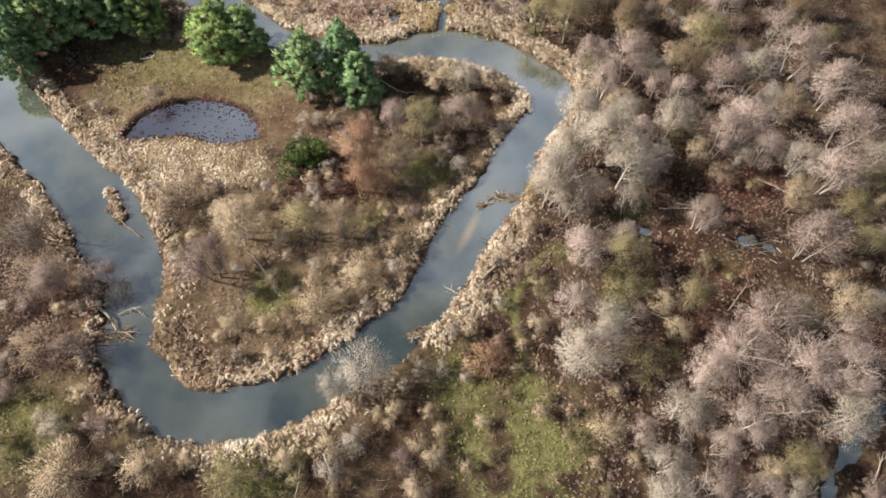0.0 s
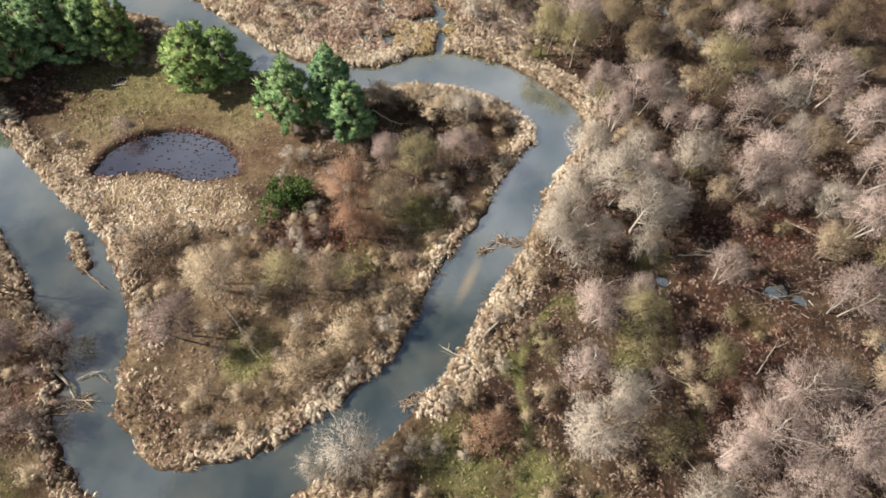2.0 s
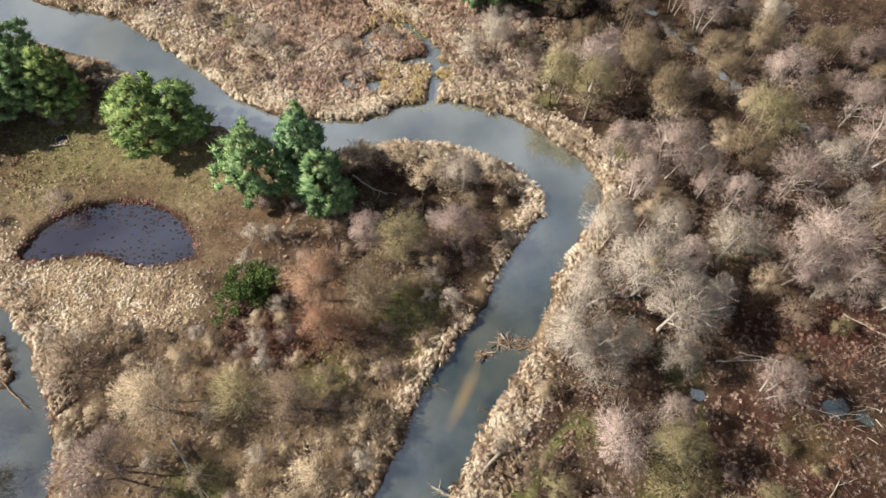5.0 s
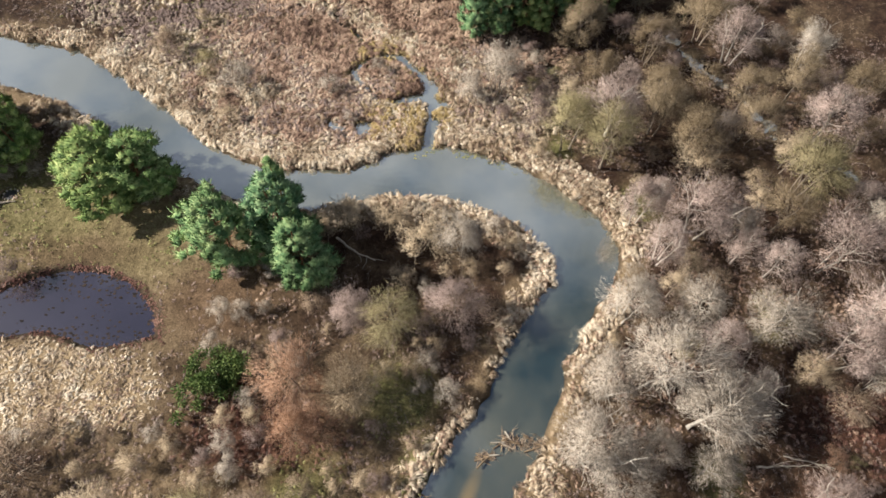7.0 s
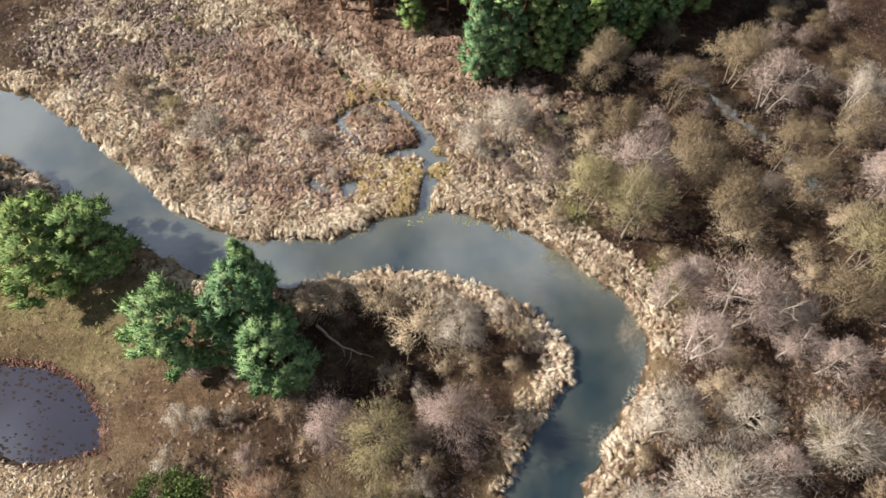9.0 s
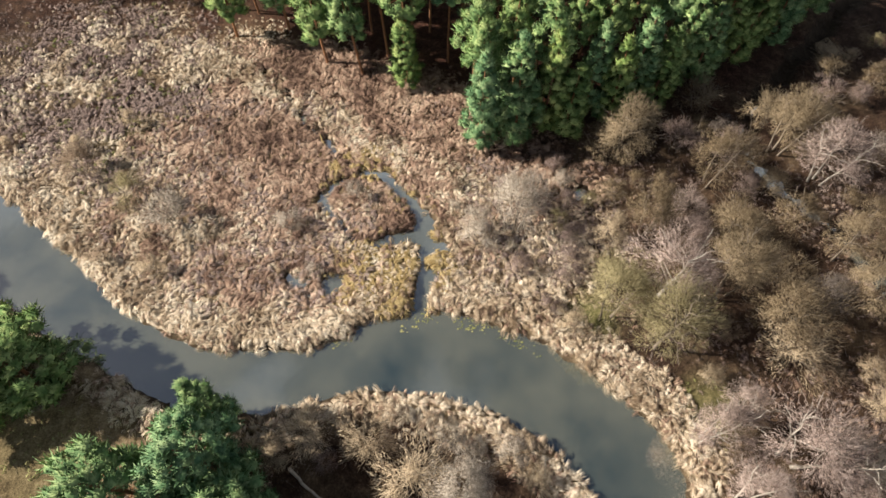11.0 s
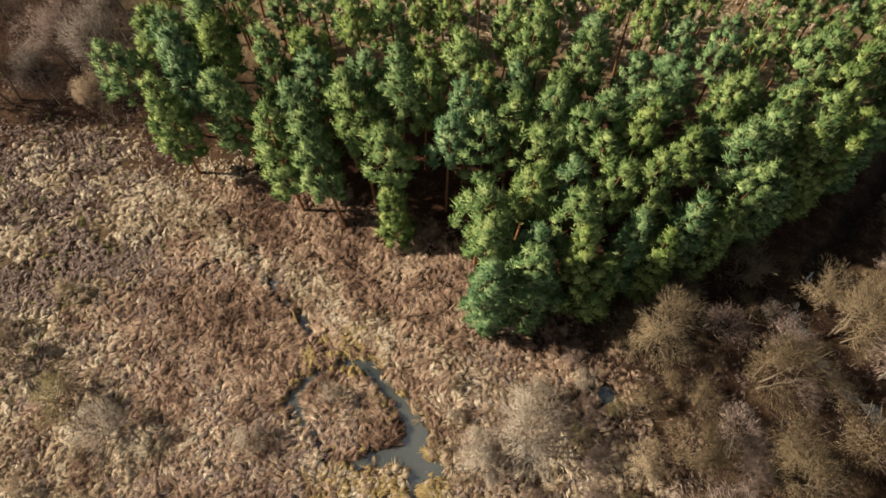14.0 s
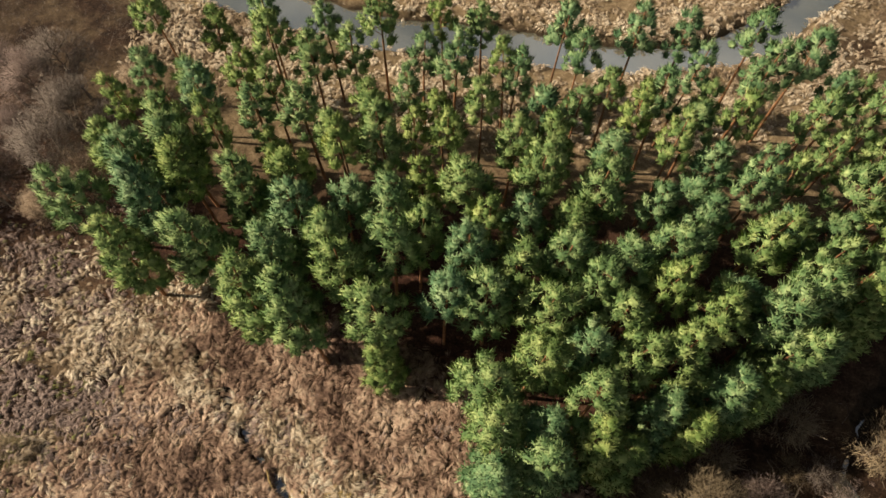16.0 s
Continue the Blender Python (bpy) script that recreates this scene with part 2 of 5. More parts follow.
# rows of x, y and width: the river comes in from the west, swings round the spit and leaves to the north-west
RIVER_LOWER = [(-190, 150, 12), (-130, 122, 11), (-100, 97, 11), (-86, 83, 11), (-74, 72, 10), (-65, 64.5, 9.5), (-57, 57.5, 11), (-52.5, 51.5, 11), (-47, 44, 8.5),
               (-45.7, 38, 7), (-45, 33, 7), (-40.3, 27.5, 6.5), (-34.5, 23.5, 6.5), (-27, 23.6, 6.8), (-19.6, 26.3, 7), (-13.7, 30, 6.8),
               (-7.6, 34.8, 7.5), (-1.3, 41.8, 7), (2, 49.5, 8), (4.8, 56, 8.5)]
RIVER_UPPER = [(4.8, 56, 8.5), (10, 63.3, 8), (14.2, 74, 6.8), (18.8, 81.5, 6.5), (20.6, 87.5, 8.5), (16.5, 92.5, 8.5), (9.8, 97, 8.5), (1.5, 99.5, 9.2),
               (-4.8, 99.2, 7.5), (-11, 97, 5.6), (-16, 95.7, 6), (-25, 96, 6), (-31.5, 98.3, 5.5), (-39.5, 102.5, 7.3), (-52, 111.2, 8.5),
               (-62, 116, 9.5), (-75, 119, 9), (-100, 128, 10), (-190, 150, 12)]
# the backwater north of the pine wood
RIVER_NORTH = [(-90, 215, 8), (-40, 194, 6.5), (-16, 186, 6.5), (-4, 184.3, 6.5), (6, 183.2, 6.5), (18, 181.7, 5.2), (26, 181.6, 4.5), (35, 184, 5), (42.5, 188.2, 5), (50, 195, 5), (75, 220, 6)]
CREEK = [(-1.4, 104.7, 2.4), (-1.0, 107.2, 1.7), (-1.2, 110.1, 1.9), (-1.4, 112.6, 2.6), (-2.1, 115.7, 2.6), (-3.7, 118.2, 2.5), (-5.7, 120, 2.0), (-7.4, 121.8, 1.3), (-11.5, 123.4, 0.9), (-14.9, 126.2, 0.9),
         (-16.1, 127.7, 0.8), (-18.7, 130.7, 0.5), (-22.2, 134.7, 0.4), (-24.9, 137.6, 0.4)]
SIDE_CREEK = [(-7.6, 122, 0.8), (-11.2, 121.3, 0.4), (-13.2, 119.8, 0.7), (-13.6, 117.7, 0.7), (-12.2, 115.4, 0.4), (-10.1, 113.3, 0.4), (-8.5, 112.3, 0.8), (-4.1, 112.9, 0.9), (-2, 113, 1.2)]
DITCH = [(35.5, 61.9, 0.5), (34.1, 57.8, 0.6), (34.4, 49.9, 0.5), (35.6, 40.9, 0.4), (36.5, 34.1, 0.4)]
TRACK = [(17.6, 51.9, 0.5), (14.8, 48.1, 0.6), (12.8, 44.1, 0.7), (12.3, 40.5, 0.7), (12.9, 37, 0.6), (13.2, 33.7, 0.6), (14, 28, 0.6)]
EAST_STREAM = [(52, 12, 1.6), (55.5, 20, 1.7), (59, 23.5, 2.0), (64, 28, 1.5), (72, 33, 1.6), (90, 40, 1.8)]
ISLETS = [(-55.3, 59.4, 1.3), (-54.5, 58, 1.6), (-53.6, 56.6, 1.7), (-52.7, 55.2, 1.5), (-51.9, 54, 1.0), (-48.2, 57, 1.6), (-50.6, 60.4, 1.4), (-3.1, 105.6, 1.1)]
WOOD_STREAM = [(72, 92, 0.3), (58, 103, 0.35), (49, 109.5, 0.4), (46.5, 116, 0.7), (38, 127, 1.2), (40, 134, 1.0), (50, 146, 1.6), (62, 158, 2.2), (90, 170, 2)]
# x, y, radius of the pools in the wet wood
POOLS = [(52, 56.4, 1.3), (54.6, 55.2, 1.0), (34.2, 56.8, 0.6), (66, 48, 1.3), (70, 47, 1.3),
         (-15, 107, 0.9), (-13.5, 105.4, 0.7), (-10.7, 107.3, 0.8), (-11.4, 106.2, 0.8), (1.0, 112.1, 0.6), (16.7, 120.4, 0.7), (49.3, 111, 0.8)]


def line_gap(x, y, rows, steps=10):
    """Distance to the edge of a channel: below nought inside it."""
    best = np.full(x.shape, 1e9)
    for cx, cy, w in spline(rows, steps):
        np.minimum(best, np.hypot(x - cx, y - cy) - w / 2, out=best)
    return best


def river_gap(x, y):
    best = np.minimum(np.minimum(line_gap(x, y, RIVER_LOWER), line_gap(x, y, RIVER_UPPER)), line_gap(x, y, RIVER_NORTH))
    for cx, cy, r in ISLETS:
        best = np.maximum(best, r - np.hypot(x - cx, y - cy))
    return best


def creek_gap(x, y):
    best = np.full(x.shape, 1e9)
    for rows in (CREEK, SIDE_CREEK, WOOD_STREAM, EAST_STREAM):
        best = np.minimum(best, line_gap(x, y, rows, 12))
    return best


def pool_gap(x, y):
    best = np.full(x.shape, 1e9)
    for cx, cy, r in POOLS:
        np.minimum(best, np.hypot((x - cx) * 0.85, y - cy) - r, out=best)
    return best


def pond_gap(x, y):
    """A bean-shaped pond: a half ellipse with a nearly straight south shore."""
    ell = (np.hypot((x + 44.8) / 12.3, (y - 71.6) / 9.9) - 1) * 9.5
    shore = 72.0 + 0.8 * np.sin((x + 36) * 0.42) - y
    return np.maximum(ell, shore)


def blob(x, y, cx, cy, rx, ry, soft=0.6):
    return 1 - smooth(np.hypot((x - cx) / rx, (y - cy) / ry), 1 - soft, 1 + soft)


def gaps(x, y):
    ragged = (fractal(x, y, 2.6, 5) - 0.5) * 1.7 + (lattice(x, y, 0.9, 8) - 0.5) * 0.5
    return river_gap(x, y) + ragged, creek_gap(x, y) + ragged * 1.15 + (lattice(x, y, 0.7, 12) - 0.5) * 0.7, pool_gap(x, y) + ragged * 1.2, pond_gap(x, y) + ragged * 0.35


def height(x, y, g=None):
    river, creek, pool, pond = g or gaps(x, y)
    z = 0.55 + 0.5 * (fractal(x, y, 14, 1) - 0.5) + 0.35 * (fractal(x, y, 2.2, 2) - 0.5)
    z = z + 0.5 * smooth(y, 126, 140) * smooth(x, -45, -30)
    z = z * smooth(river, -0.6, 1.8) - 1.3 * (1 - smooth(river, -2.0, 0.9)) + 0.32 * smooth(river, -0.5, 0.7) * (1 - smooth(river, 1.5, 3.5))
    z = z - 0.95 * (1 - smooth(creek, -0.5, 0.7))
    z = z - 1.0 * (1 - smooth(pool, -0.6, 0.8))
    z = z - 0.95 * (1 - smooth(pond, -0.8, 0.5))
    return z


def cover(x, y, g=None):
    """How far straw, green and russet litter cover the ground."""
    river, creek, pool, pond = g or gaps(x, y)
    n = fractal(x, y, 7, 21)
    straw = 0.75 * (1 - smooth(river, 2.0, 5.0)) * smooth(n, 0.25, 0.5)
    straw = np.maximum(straw, blob(x, y, -45, 66, 15, 6.0, 0.25))
    straw = np.maximum(straw, blob(x, y, -62, 70, 5, 5, 0.4))
    straw = np.maximum(straw, blob(x, y, -22, 112, 30, 16, 0.3) * 0.6)
    straw = np.maximum(straw, blob(x, y, -27, 141, 6, 6, 0.5))
    straw = np.maximum(straw, blob(x, y, -46, 130, 15, 20, 0.4) * 0.35 * smooth(fractal(x, y, 4.5, 35), 0.5, 0.66))
    straw = np.maximum(straw, blob(x, y, 15, 170, 55, 13, 0.5) * 0.85)
    straw = np.maximum(straw, blob(x, y, 15, 192, 50, 7, 0.4) * 0.8)
    straw = np.maximum(straw, 0.66 * blob(x, y, -42, 82, 24, 13, 0.3))
    straw = np.maximum(straw, 0.42 * blob(x, y, -17, 50, 22, 22, 0.3))
    green = 0.85 * blob(x, y, 13, 22, 9, 9, 0.5) * smooth(fractal(x, y, 3.2, 23), 0.32, 0.6)
    for cx, cy, r, k in ((-25, 42, 3.5, 0.9), (-13, 58, 3, 0.8), (-2.5, 67, 4, 0.7), (1.7, 59.4, 3, 0.8), (-11.6, 58.8, 3, 0.7), (10.5, 43, 2.0, 0.9), (-58, 90, 9, 0.6), (-50, 91, 8, 0.5), (-38, 86, 7, 0.3), (30, 48, 3, 0.6),
                         (-41, 127, 2.5, 0.4), (-47, 124, 3, 0.4), (-22, 17, 5, 0.7), (17, 104, 2.5, 0.7), (-55, 20, 6, 0.6), (5, 30, 5, 0.7), (28, 95, 3, 0.5), (27.8, 43.3, 2.6, 0.6), (19.6, 52, 2, 0.6), (33, 60, 2.5, 0.7), (47, 52, 3, 0.5)):
        green = np.maximum(green, k * blob(x, y, cx, cy, r, r, 0.6))
    for rows in (DITCH, TRACK):
        green = np.maximum(green, 0.9 * (1 - smooth(line_gap(x, y, rows), 0.0, 0.6)))
    red = blob(x, y, -18, 62, 9, 4.5, 0.5) * 0.9
    for cx, cy, rx, ry, k in ((-26, 78, 7, 5, 0.5), (-21.9, 64.8, 4, 4, 0.8), (52, 67, 8, 4, 0.9), (-66, 86, 9, 4, 0.4), (2, 146, 40, 14, 0.8), (68, 38, 7, 5, 0.8), (42, 44, 7, 7, 0.55),
                              (-47, 84, 9, 2.5, 0.4), (8, 33, 4, 3, 0.6), (-50, 40, 6, 8, 0.5), (45, 53, 10, 10, 0.6), (40, 47, 9, 7, 0.5), (-57, 158, 20, 14, 0.5)):
        red = np.maximum(red, k * blob(x, y, cx, cy, rx, ry, 0.5))
    return np.clip(np.stack([straw, green, red], -1), 0, 1)


def mud_and_undercut(g):
    """Bare wet mud at the water's edge, also painting undercut banks' shade."""
    river, creek, pool, pond = g
    wet = np.maximum(1 - smooth(river, 0.0, 0.9), 1 - smooth(pond, 0.2, 1.1))
    return np.clip(np.maximum(wet, np.maximum(1 - smooth(creek, 0.1, 1.0), 1 - smooth(pool, 0.1, 1.2))), 0, 1)


# ---- mesh helpers ----
def mesh_of(name, verts, tris, material, smooth_faces=False, normals=None):
    """A mesh from arrays of places and of corners, three or four to a face."""
    verts, tris = np.asarray(verts, np.float32), np.asarray(tris, np.int32)
    k = tris.shape[1]
    me = bpy.data.meshes.new(name)
    me.vertices.add(len(verts))
    me.vertices.foreach_set("co", verts.ravel())
    me.loops.add(tris.size)
    me.loops.foreach_set("vertex_index", tris.ravel())
    me.polygons.add(len(tris))
    me.polygons.foreach_set("loop_start", np.arange(0, tris.size, k, dtype=np.int32))
    if smooth_faces:
        me.polygons.foreach_set("use_smooth", np.ones(len(tris), bool))
    me.materials.append(material)
    me.update(calc_edges=True)
    if normals is not None:
        me.normals_split_custom_set_from_vertices(np.asarray(normals, np.float32))
    return me


def part(name, me, parent, label=""):
    ob = new(name, me)
    ob.parent = parent
    return tagged(ob, label=label)


def tubes(chains, sides=4):
    """Tapered tubes along chains of (place, radius)."""
    vs, fs = [], []
    for chain in chains:
        pts = [Vector(p) for p, _ in chain]
        first = len(vs)
        for k, (p, r) in enumerate(chain):
            d = (pts[min(k + 1, len(pts) - 1)] - pts[max(k - 1, 0)]).normalized()
            a = d.orthogonal().normalized()
            b = d.cross(a)
            for s in range(sides):
                w = 2 * math.pi * s / sides
                vs.append(tuple(pts[k] + (a * math.cos(w) + b * math.sin(w)) * r))
        for k in range(len(chain) - 1):
            for s in range(sides):
                i, j = first + k * sides + s, first + k * sides + (s + 1) % sides
                fs.append((i, j, j + sides, i + sides))
    return vs, fs


def slivers(base, way, width, rng):
    """Thin pointed twigs or blades: one triangle each."""
    side = np.cross(way, rng.normal(size=way.shape))
    side /= np.linalg.norm(side, axis=1, keepdims=True) + 1e-9
    w = np.broadcast_to(np.asarray(width), (len(base),))[:, None] * 0.5
    v = np.stack([base - side * w, base + side * w, base + way], 1).reshape(-1, 3)
    return v, np.arange(len(v)).reshape(-1, 3)


def facing(v, f, nn):
    """Turns each sliver so that its face looks the way its shading normal points, and gives the corners' normals."""
    corner = v.reshape(-1, 3, 3)
    flip = (np.cross(corner[:, 1] - corner[:, 0], corner[:, 2] - corner[:, 0]) * nn).sum(1) < 0
    f = f.copy()
    f[flip] = f[flip][:, ::-1]
    n = np.repeat(nn, 3, axis=0)
    return f, n / (np.linalg.norm(n, axis=1, keepdims=True) + 1e-9)


# ---- ground and water ----
def axis(a, b, step, far):
    core = list(np.arange(a, b + step / 2, step))
    out, s = [], step
    while not out or abs(out[-1]) < far:
        s *= 1.6
        out.append((out[-1] if out else 0) + s)
    return np.array([a - o for o in reversed(out)] + core + [b + o for o in out])


def build_ground():
    ax, ay = axis(-92, 92, 0.62, 2500), axis(4, 204, 0.62, 2500)
    x, y = np.meshgrid(ax, ay)
    g = gaps(x, y)
    z = height(x, y, g)
    v = np.stack([x, y, z], -1).reshape(-1, 3)
    w, h = len(ax), len(ay)
    i = (np.arange(h - 1)[:, None] * w + np.arange(w - 1)[None]).ravel()
    me = mesh_of("ground", v, np.stack([i, i + 1, i + w + 1, i + w], -1), GROUND, True)
    col = me.color_attributes.new("cover", "FLOAT_COLOR", "POINT")
    c = np.concatenate([cover(x, y, g).reshape(-1, 3), mud_and_undercut(g).reshape(-1, 1)], 1)
    col.data.foreach_set("color", c.astype(np.float32).ravel())
    tagged(new("ground", me), "uneven marshy ground with dry grass, moss and leaf litter", "ground", kind="structure")


def sheet(name, x0, x1, y0, y1, z, material, label):
    v = [(x0, y0, z), (x1, y0, z), (x1, y1, z), (x0, y1, z)]
    tagged(new(name, mesh_of(name, v, [(0, 1, 2, 3)], material)), label, "water", kind="structure")


build_ground()
sheet("water", -400, 400, -200, 400, 0.0, WATER, "murky grey-green slow river water mirroring cloud")
sheet("pond_water", -60, -31, 68.5, 84, 0.06, POND, "dark still pond water strewn with dead leaves")


# ---- bare trees and bushes ----
def bare_plant(seed, h, r, stems, limbs, twigs, twig_len, twig_w, low=0.25, lean=0.12):
    """Trunks, limbs and twigs of one leafless tree of height h and crown radius r: two meshes' arrays."""
    rnd, rng = random.Random(seed), np.random.default_rng(seed)
    chains, tips = [], []
    for s in range(stems):
        a = 2 * math.pi * (s + rnd.random() * 0.7) / stems
        out = (lean + 0.45 * (stems > 1)) * r * (0.6 + 0.6 * rnd.random())
        base = Vector((math.cos(a), math.sin(a), 0)) * (0.12 * r * (stems > 1))
        top = Vector((math.cos(a) * out, math.sin(a) * out, h * rnd.uniform(0.78, 0.92)))
        r0 = 0.019 * h / math.sqrt(stems) + (0.03 if h > 6 else 0.0)
        trunk = []
        for k in range(7):
            f = k / 6
            p = base.lerp(top, f) + Vector((rnd.gauss(0, 0.02), rnd.gauss(0, 0.02), 0)) * h * f
            trunk.append((p, r0 * (1 - 0.85 * f)))
        trunk[0] = (trunk[0][0] - Vector((0, 0, 0.5)), r0 * 1.35)
        chains.append(trunk)
        for q in range(limbs):
            f = low + (0.97 - low) * (q + rnd.random()) / limbs
            k = min(5, int(f * 6))
            p = trunk[k][0].lerp(trunk[k + 1][0], f * 6 - k)
            b = q * 2.4 + rnd.uniform(-0.6, 0.6)
            # an egg-shaped crown: limbs reach to its hull
            t = (f - low) / (1 - low)
            reach = 0.78 * r * (0.55 + 0.5 * math.sin(math.pi * min(1, 0.25 + t * 0.75))) * rnd.uniform(0.7, 1.1) * (0.75 if stems > 1 else 1) * (1.1 - 0.45 * t)
            rise = reach * rnd.uniform(0.45, 1.0)
            end = p + Vector((math.cos(b) * reach, math.sin(b) * reach, min(rise, h * 1.02 - p.z)))
            limb = []
            for i in range(5):
                e = i / 4
                m = p.lerp(end, e) + Vector((rnd.gauss(0, 0.05), rnd.gauss(0, 0.05), 0.13 * math.sin(math.pi * e))) * reach * (e > 0)
                limb.append((m, max(0.02, r0 * 0.5 * (1 - 0.88 * e) * (1 - 0.5 * f))))
            chains.append(limb if h > 6 else limb[::2])
            for i in range(1, 5):
                for _ in range(3):
                    a0 = limb[i][0]
                    d = (end - p).normalized() + Vector((rnd.gauss(0, 0.75), rnd.gauss(0, 0.75), rnd.gauss(0.35, 0.4)))
                    ln = reach * rnd.uniform(0.15, 0.32)
                    a1 = a0 + d.normalized() * ln
                    tips.append((*a0, *(a1 - a0)))
    tips = np.array(tips)
    # branchlets, then fine twigs that fill the outer shell of a rounded, uneven crown in fans
    bv, bf = slivers(tips[:, :3], tips[:, 3:], 0.0016 * h + 0.012, rng)
    fans = 46 if h > 6 else 26
    fan = rng.normal(size=(fans, 3)) + np.array([0, 0, 0.7])
    fan /= np.linalg.norm(fan, axis=1, keepdims=True)
    bulge = rng.uniform(0.62, 1.12, fans) * (1 + 0.16 * fan[:, 0])
    pick = rng.integers(0, fans, twigs)
    d = fan[pick] + rng.normal(size=(twigs, 3)) * 0.19
    d /= np.linalg.norm(d, axis=1, keepdims=True)
    hull = np.array([r, r, 0.5 * h * (1 - low * 0.6)])
    heart = np.array([0, 0, h - hull[2]])
    # the middle twigs of a fan reach farthest, so each fan is a rounded brush
    off = np.linalg.norm(d - fan[pick], axis=1)
    depth = (1 - 0.5 * rng.random(twigs) ** 1.5) * (1.04 - 0.9 * off * off)
    base = heart + d * hull * (bulge[pick] * depth)[:, None] * 0.9
    way = d * np.array([1, 1, 0.8]) + (d - fan[pick]) * 0.9 + rng.normal(size=(twigs, 3)) * 0.42 + np.array([0, 0, 0.25])
    way /= np.linalg.norm(way, axis=1, keepdims=True)
    way *= (twig_len * rng.uniform(0.5, 1.3, twigs))[:, None]
    base -= way * 0.5
    base[:, 2] = np.maximum(base[:, 2], 0.1)
    tv, tf = slivers(base, way, twig_w * rng.uniform(0.5, 1.3, twigs), rng)
    tf, tn = facing(tv, tf, d * 0.5 + (d - fan[pick]) * 0.9 + rng.normal(size=d.shape) * 0.15 + np.array([-0.05, 0, 0.45]))
    bd = tips[:, :3] - heart
    bf, bn = facing(bv, bf, 0.6 * bd / (np.linalg.norm(bd, axis=1, keepdims=True) + 1e-6) + np.array([0, 0, 0.4]) + rng.normal(size=bd.shape) * 0.3)
    return tubes(chains, 3), (np.vstack([bv, tv]), np.vstack([bf, tf + len(bv)]), np.vstack([bn, tn]))


KINDS = {}


def plant_kind(key, name, label, category, twig, **shape):
    """One plant of a kind, at rest far below nothing: the first of the kind, copied where it grows."""
    (wv, wf), (tv, tf, tn) = bare_plant(**shape)
    wood = mesh_of("branchwork", wv, wf, BARK if key[1] in ("grey", "pink") and key[0] == "tree" else DARK_BARK)
    tuft = mesh_of("crown", tv, tf, twig, True, tn)
    KINDS[key] = (name, label, category, wood, tuft, shape["h"], shape["r"])


def grow(key, x, y, scale_h, scale_r, turn, group=""):
    name, label, category, wood, tuft, h, r = KINDS[key]
    ob = tagged(new(name), label, category, group)
    z = float(height(np.array([x]), np.array([y]))[0])
    ob.matrix_world = pose(x, y, max(z, -0.3) - 0.05, 0, 0, turn) @ Matrix.Diagonal((scale_r, scale_r, scale_h, 1))
    part("branchwork" if name == "bush" else "trunk", wood, ob)
    part("crown", tuft, ob)
    return ob


WORDS = {"grey": "pale grey", "pink": "pinkish grey", "tan": "tan-twigged", "olive": "olive-brown", "brown": "dull brown", "purple": "purplish brown", "russet": "russet withered-leaved", "ochre": "ochre-brown", "dusky": "dusky grey-brown"}
VARIANTS = 3
for n_color, (colour, twig) in enumerate(TWIGS.items()):
    for v in range(VARIANTS):
        plant_kind(("tree", colour, v), "bare_tree", f"leafless {WORDS[colour]} alder or willow tree with fine twigs", "tree", twig,
                   seed=100 + n_color * 10 + v, h=10.0, r=4.6, stems=(1, 3, 2)[v], limbs=(16, 8, 11)[v], twigs=8200, twig_len=0.52, twig_w=0.036)
        plant_kind(("bush", colour, v), "bush", f"leafless {WORDS[colour]} willow bush on wet ground", "bush", twig,
                   seed=300 + n_color * 10 + v, h=4.0, r=2.6, stems=5, limbs=5, twigs=2600, twig_len=0.38, twig_w=0.033, low=0.12)

for colour, seed in (("grey", 501), ("dusky", 502), ("olive", 503)):
    plant_kind(("open", colour, 0), "bare_tree", f"open leafless {WORDS[colour]} tree with spreading limbs at the water", "tree", TWIGS[colour],
               seed=seed, h=10.0, r=4.6, stems=5, limbs=9, twigs=2600, twig_len=0.9, twig_w=0.04, low=0.3)


# hand-placed plants: x, y, height, crown radius, colour
SPIT_TREES = [(-34, 44.6, 9.5, 5.0, "purple"), (-31.1, 52.2, 9.4, 5.0, "tan"), (-15.3, 52.7, 8.5, 4.4, "brown"), (-13.4, 66.6, 12, 5.0, "russet"), (-13.2, 61.8, 8, 3.8, "russet"),
              (-7.6, 66.3, 9, 4.5, "tan"), (-3.9, 75, 9, 4.7, "olive"), (3.4, 77.2, 8.6, 4.4, "purple"), (-8.4, 75.7, 8, 4, "purple"), (4, 86.4, 7.5, 3.7, "grey")]
SOUTH_TREES = [(20.9, 33.3, 10, 5.4, "grey"), (22.8, 50.2, 10, 5, "pink"), (34.3, 25.4, 9, 4.4, "grey"), (31.3, 19, 8.4, 4, "grey"),
               (-56, 41, 8, 4, "purple")]
BANK_TREES = [(18, 61.3, 13.5, 5.3, "grey"), (26.8, 70.6, 14, 6.2, "grey"), (30.3, 65.1, 13, 5.5, "grey"), (20.9, 58.9, 9.5, 4.6, "grey"), (26.8, 91.8, 11, 3.6, "pink"),
              (34.1, 90.3, 11.5, 5.6, "pink"), (29.3, 86.3, 9, 4, "pink"), (34, 67.2, 10.5, 5, "grey"), (24.5, 107, 11, 5.4, "pink"), 
              (40, 76, 11, 5, "grey"), (24, 78, 11, 4.6, "grey")]
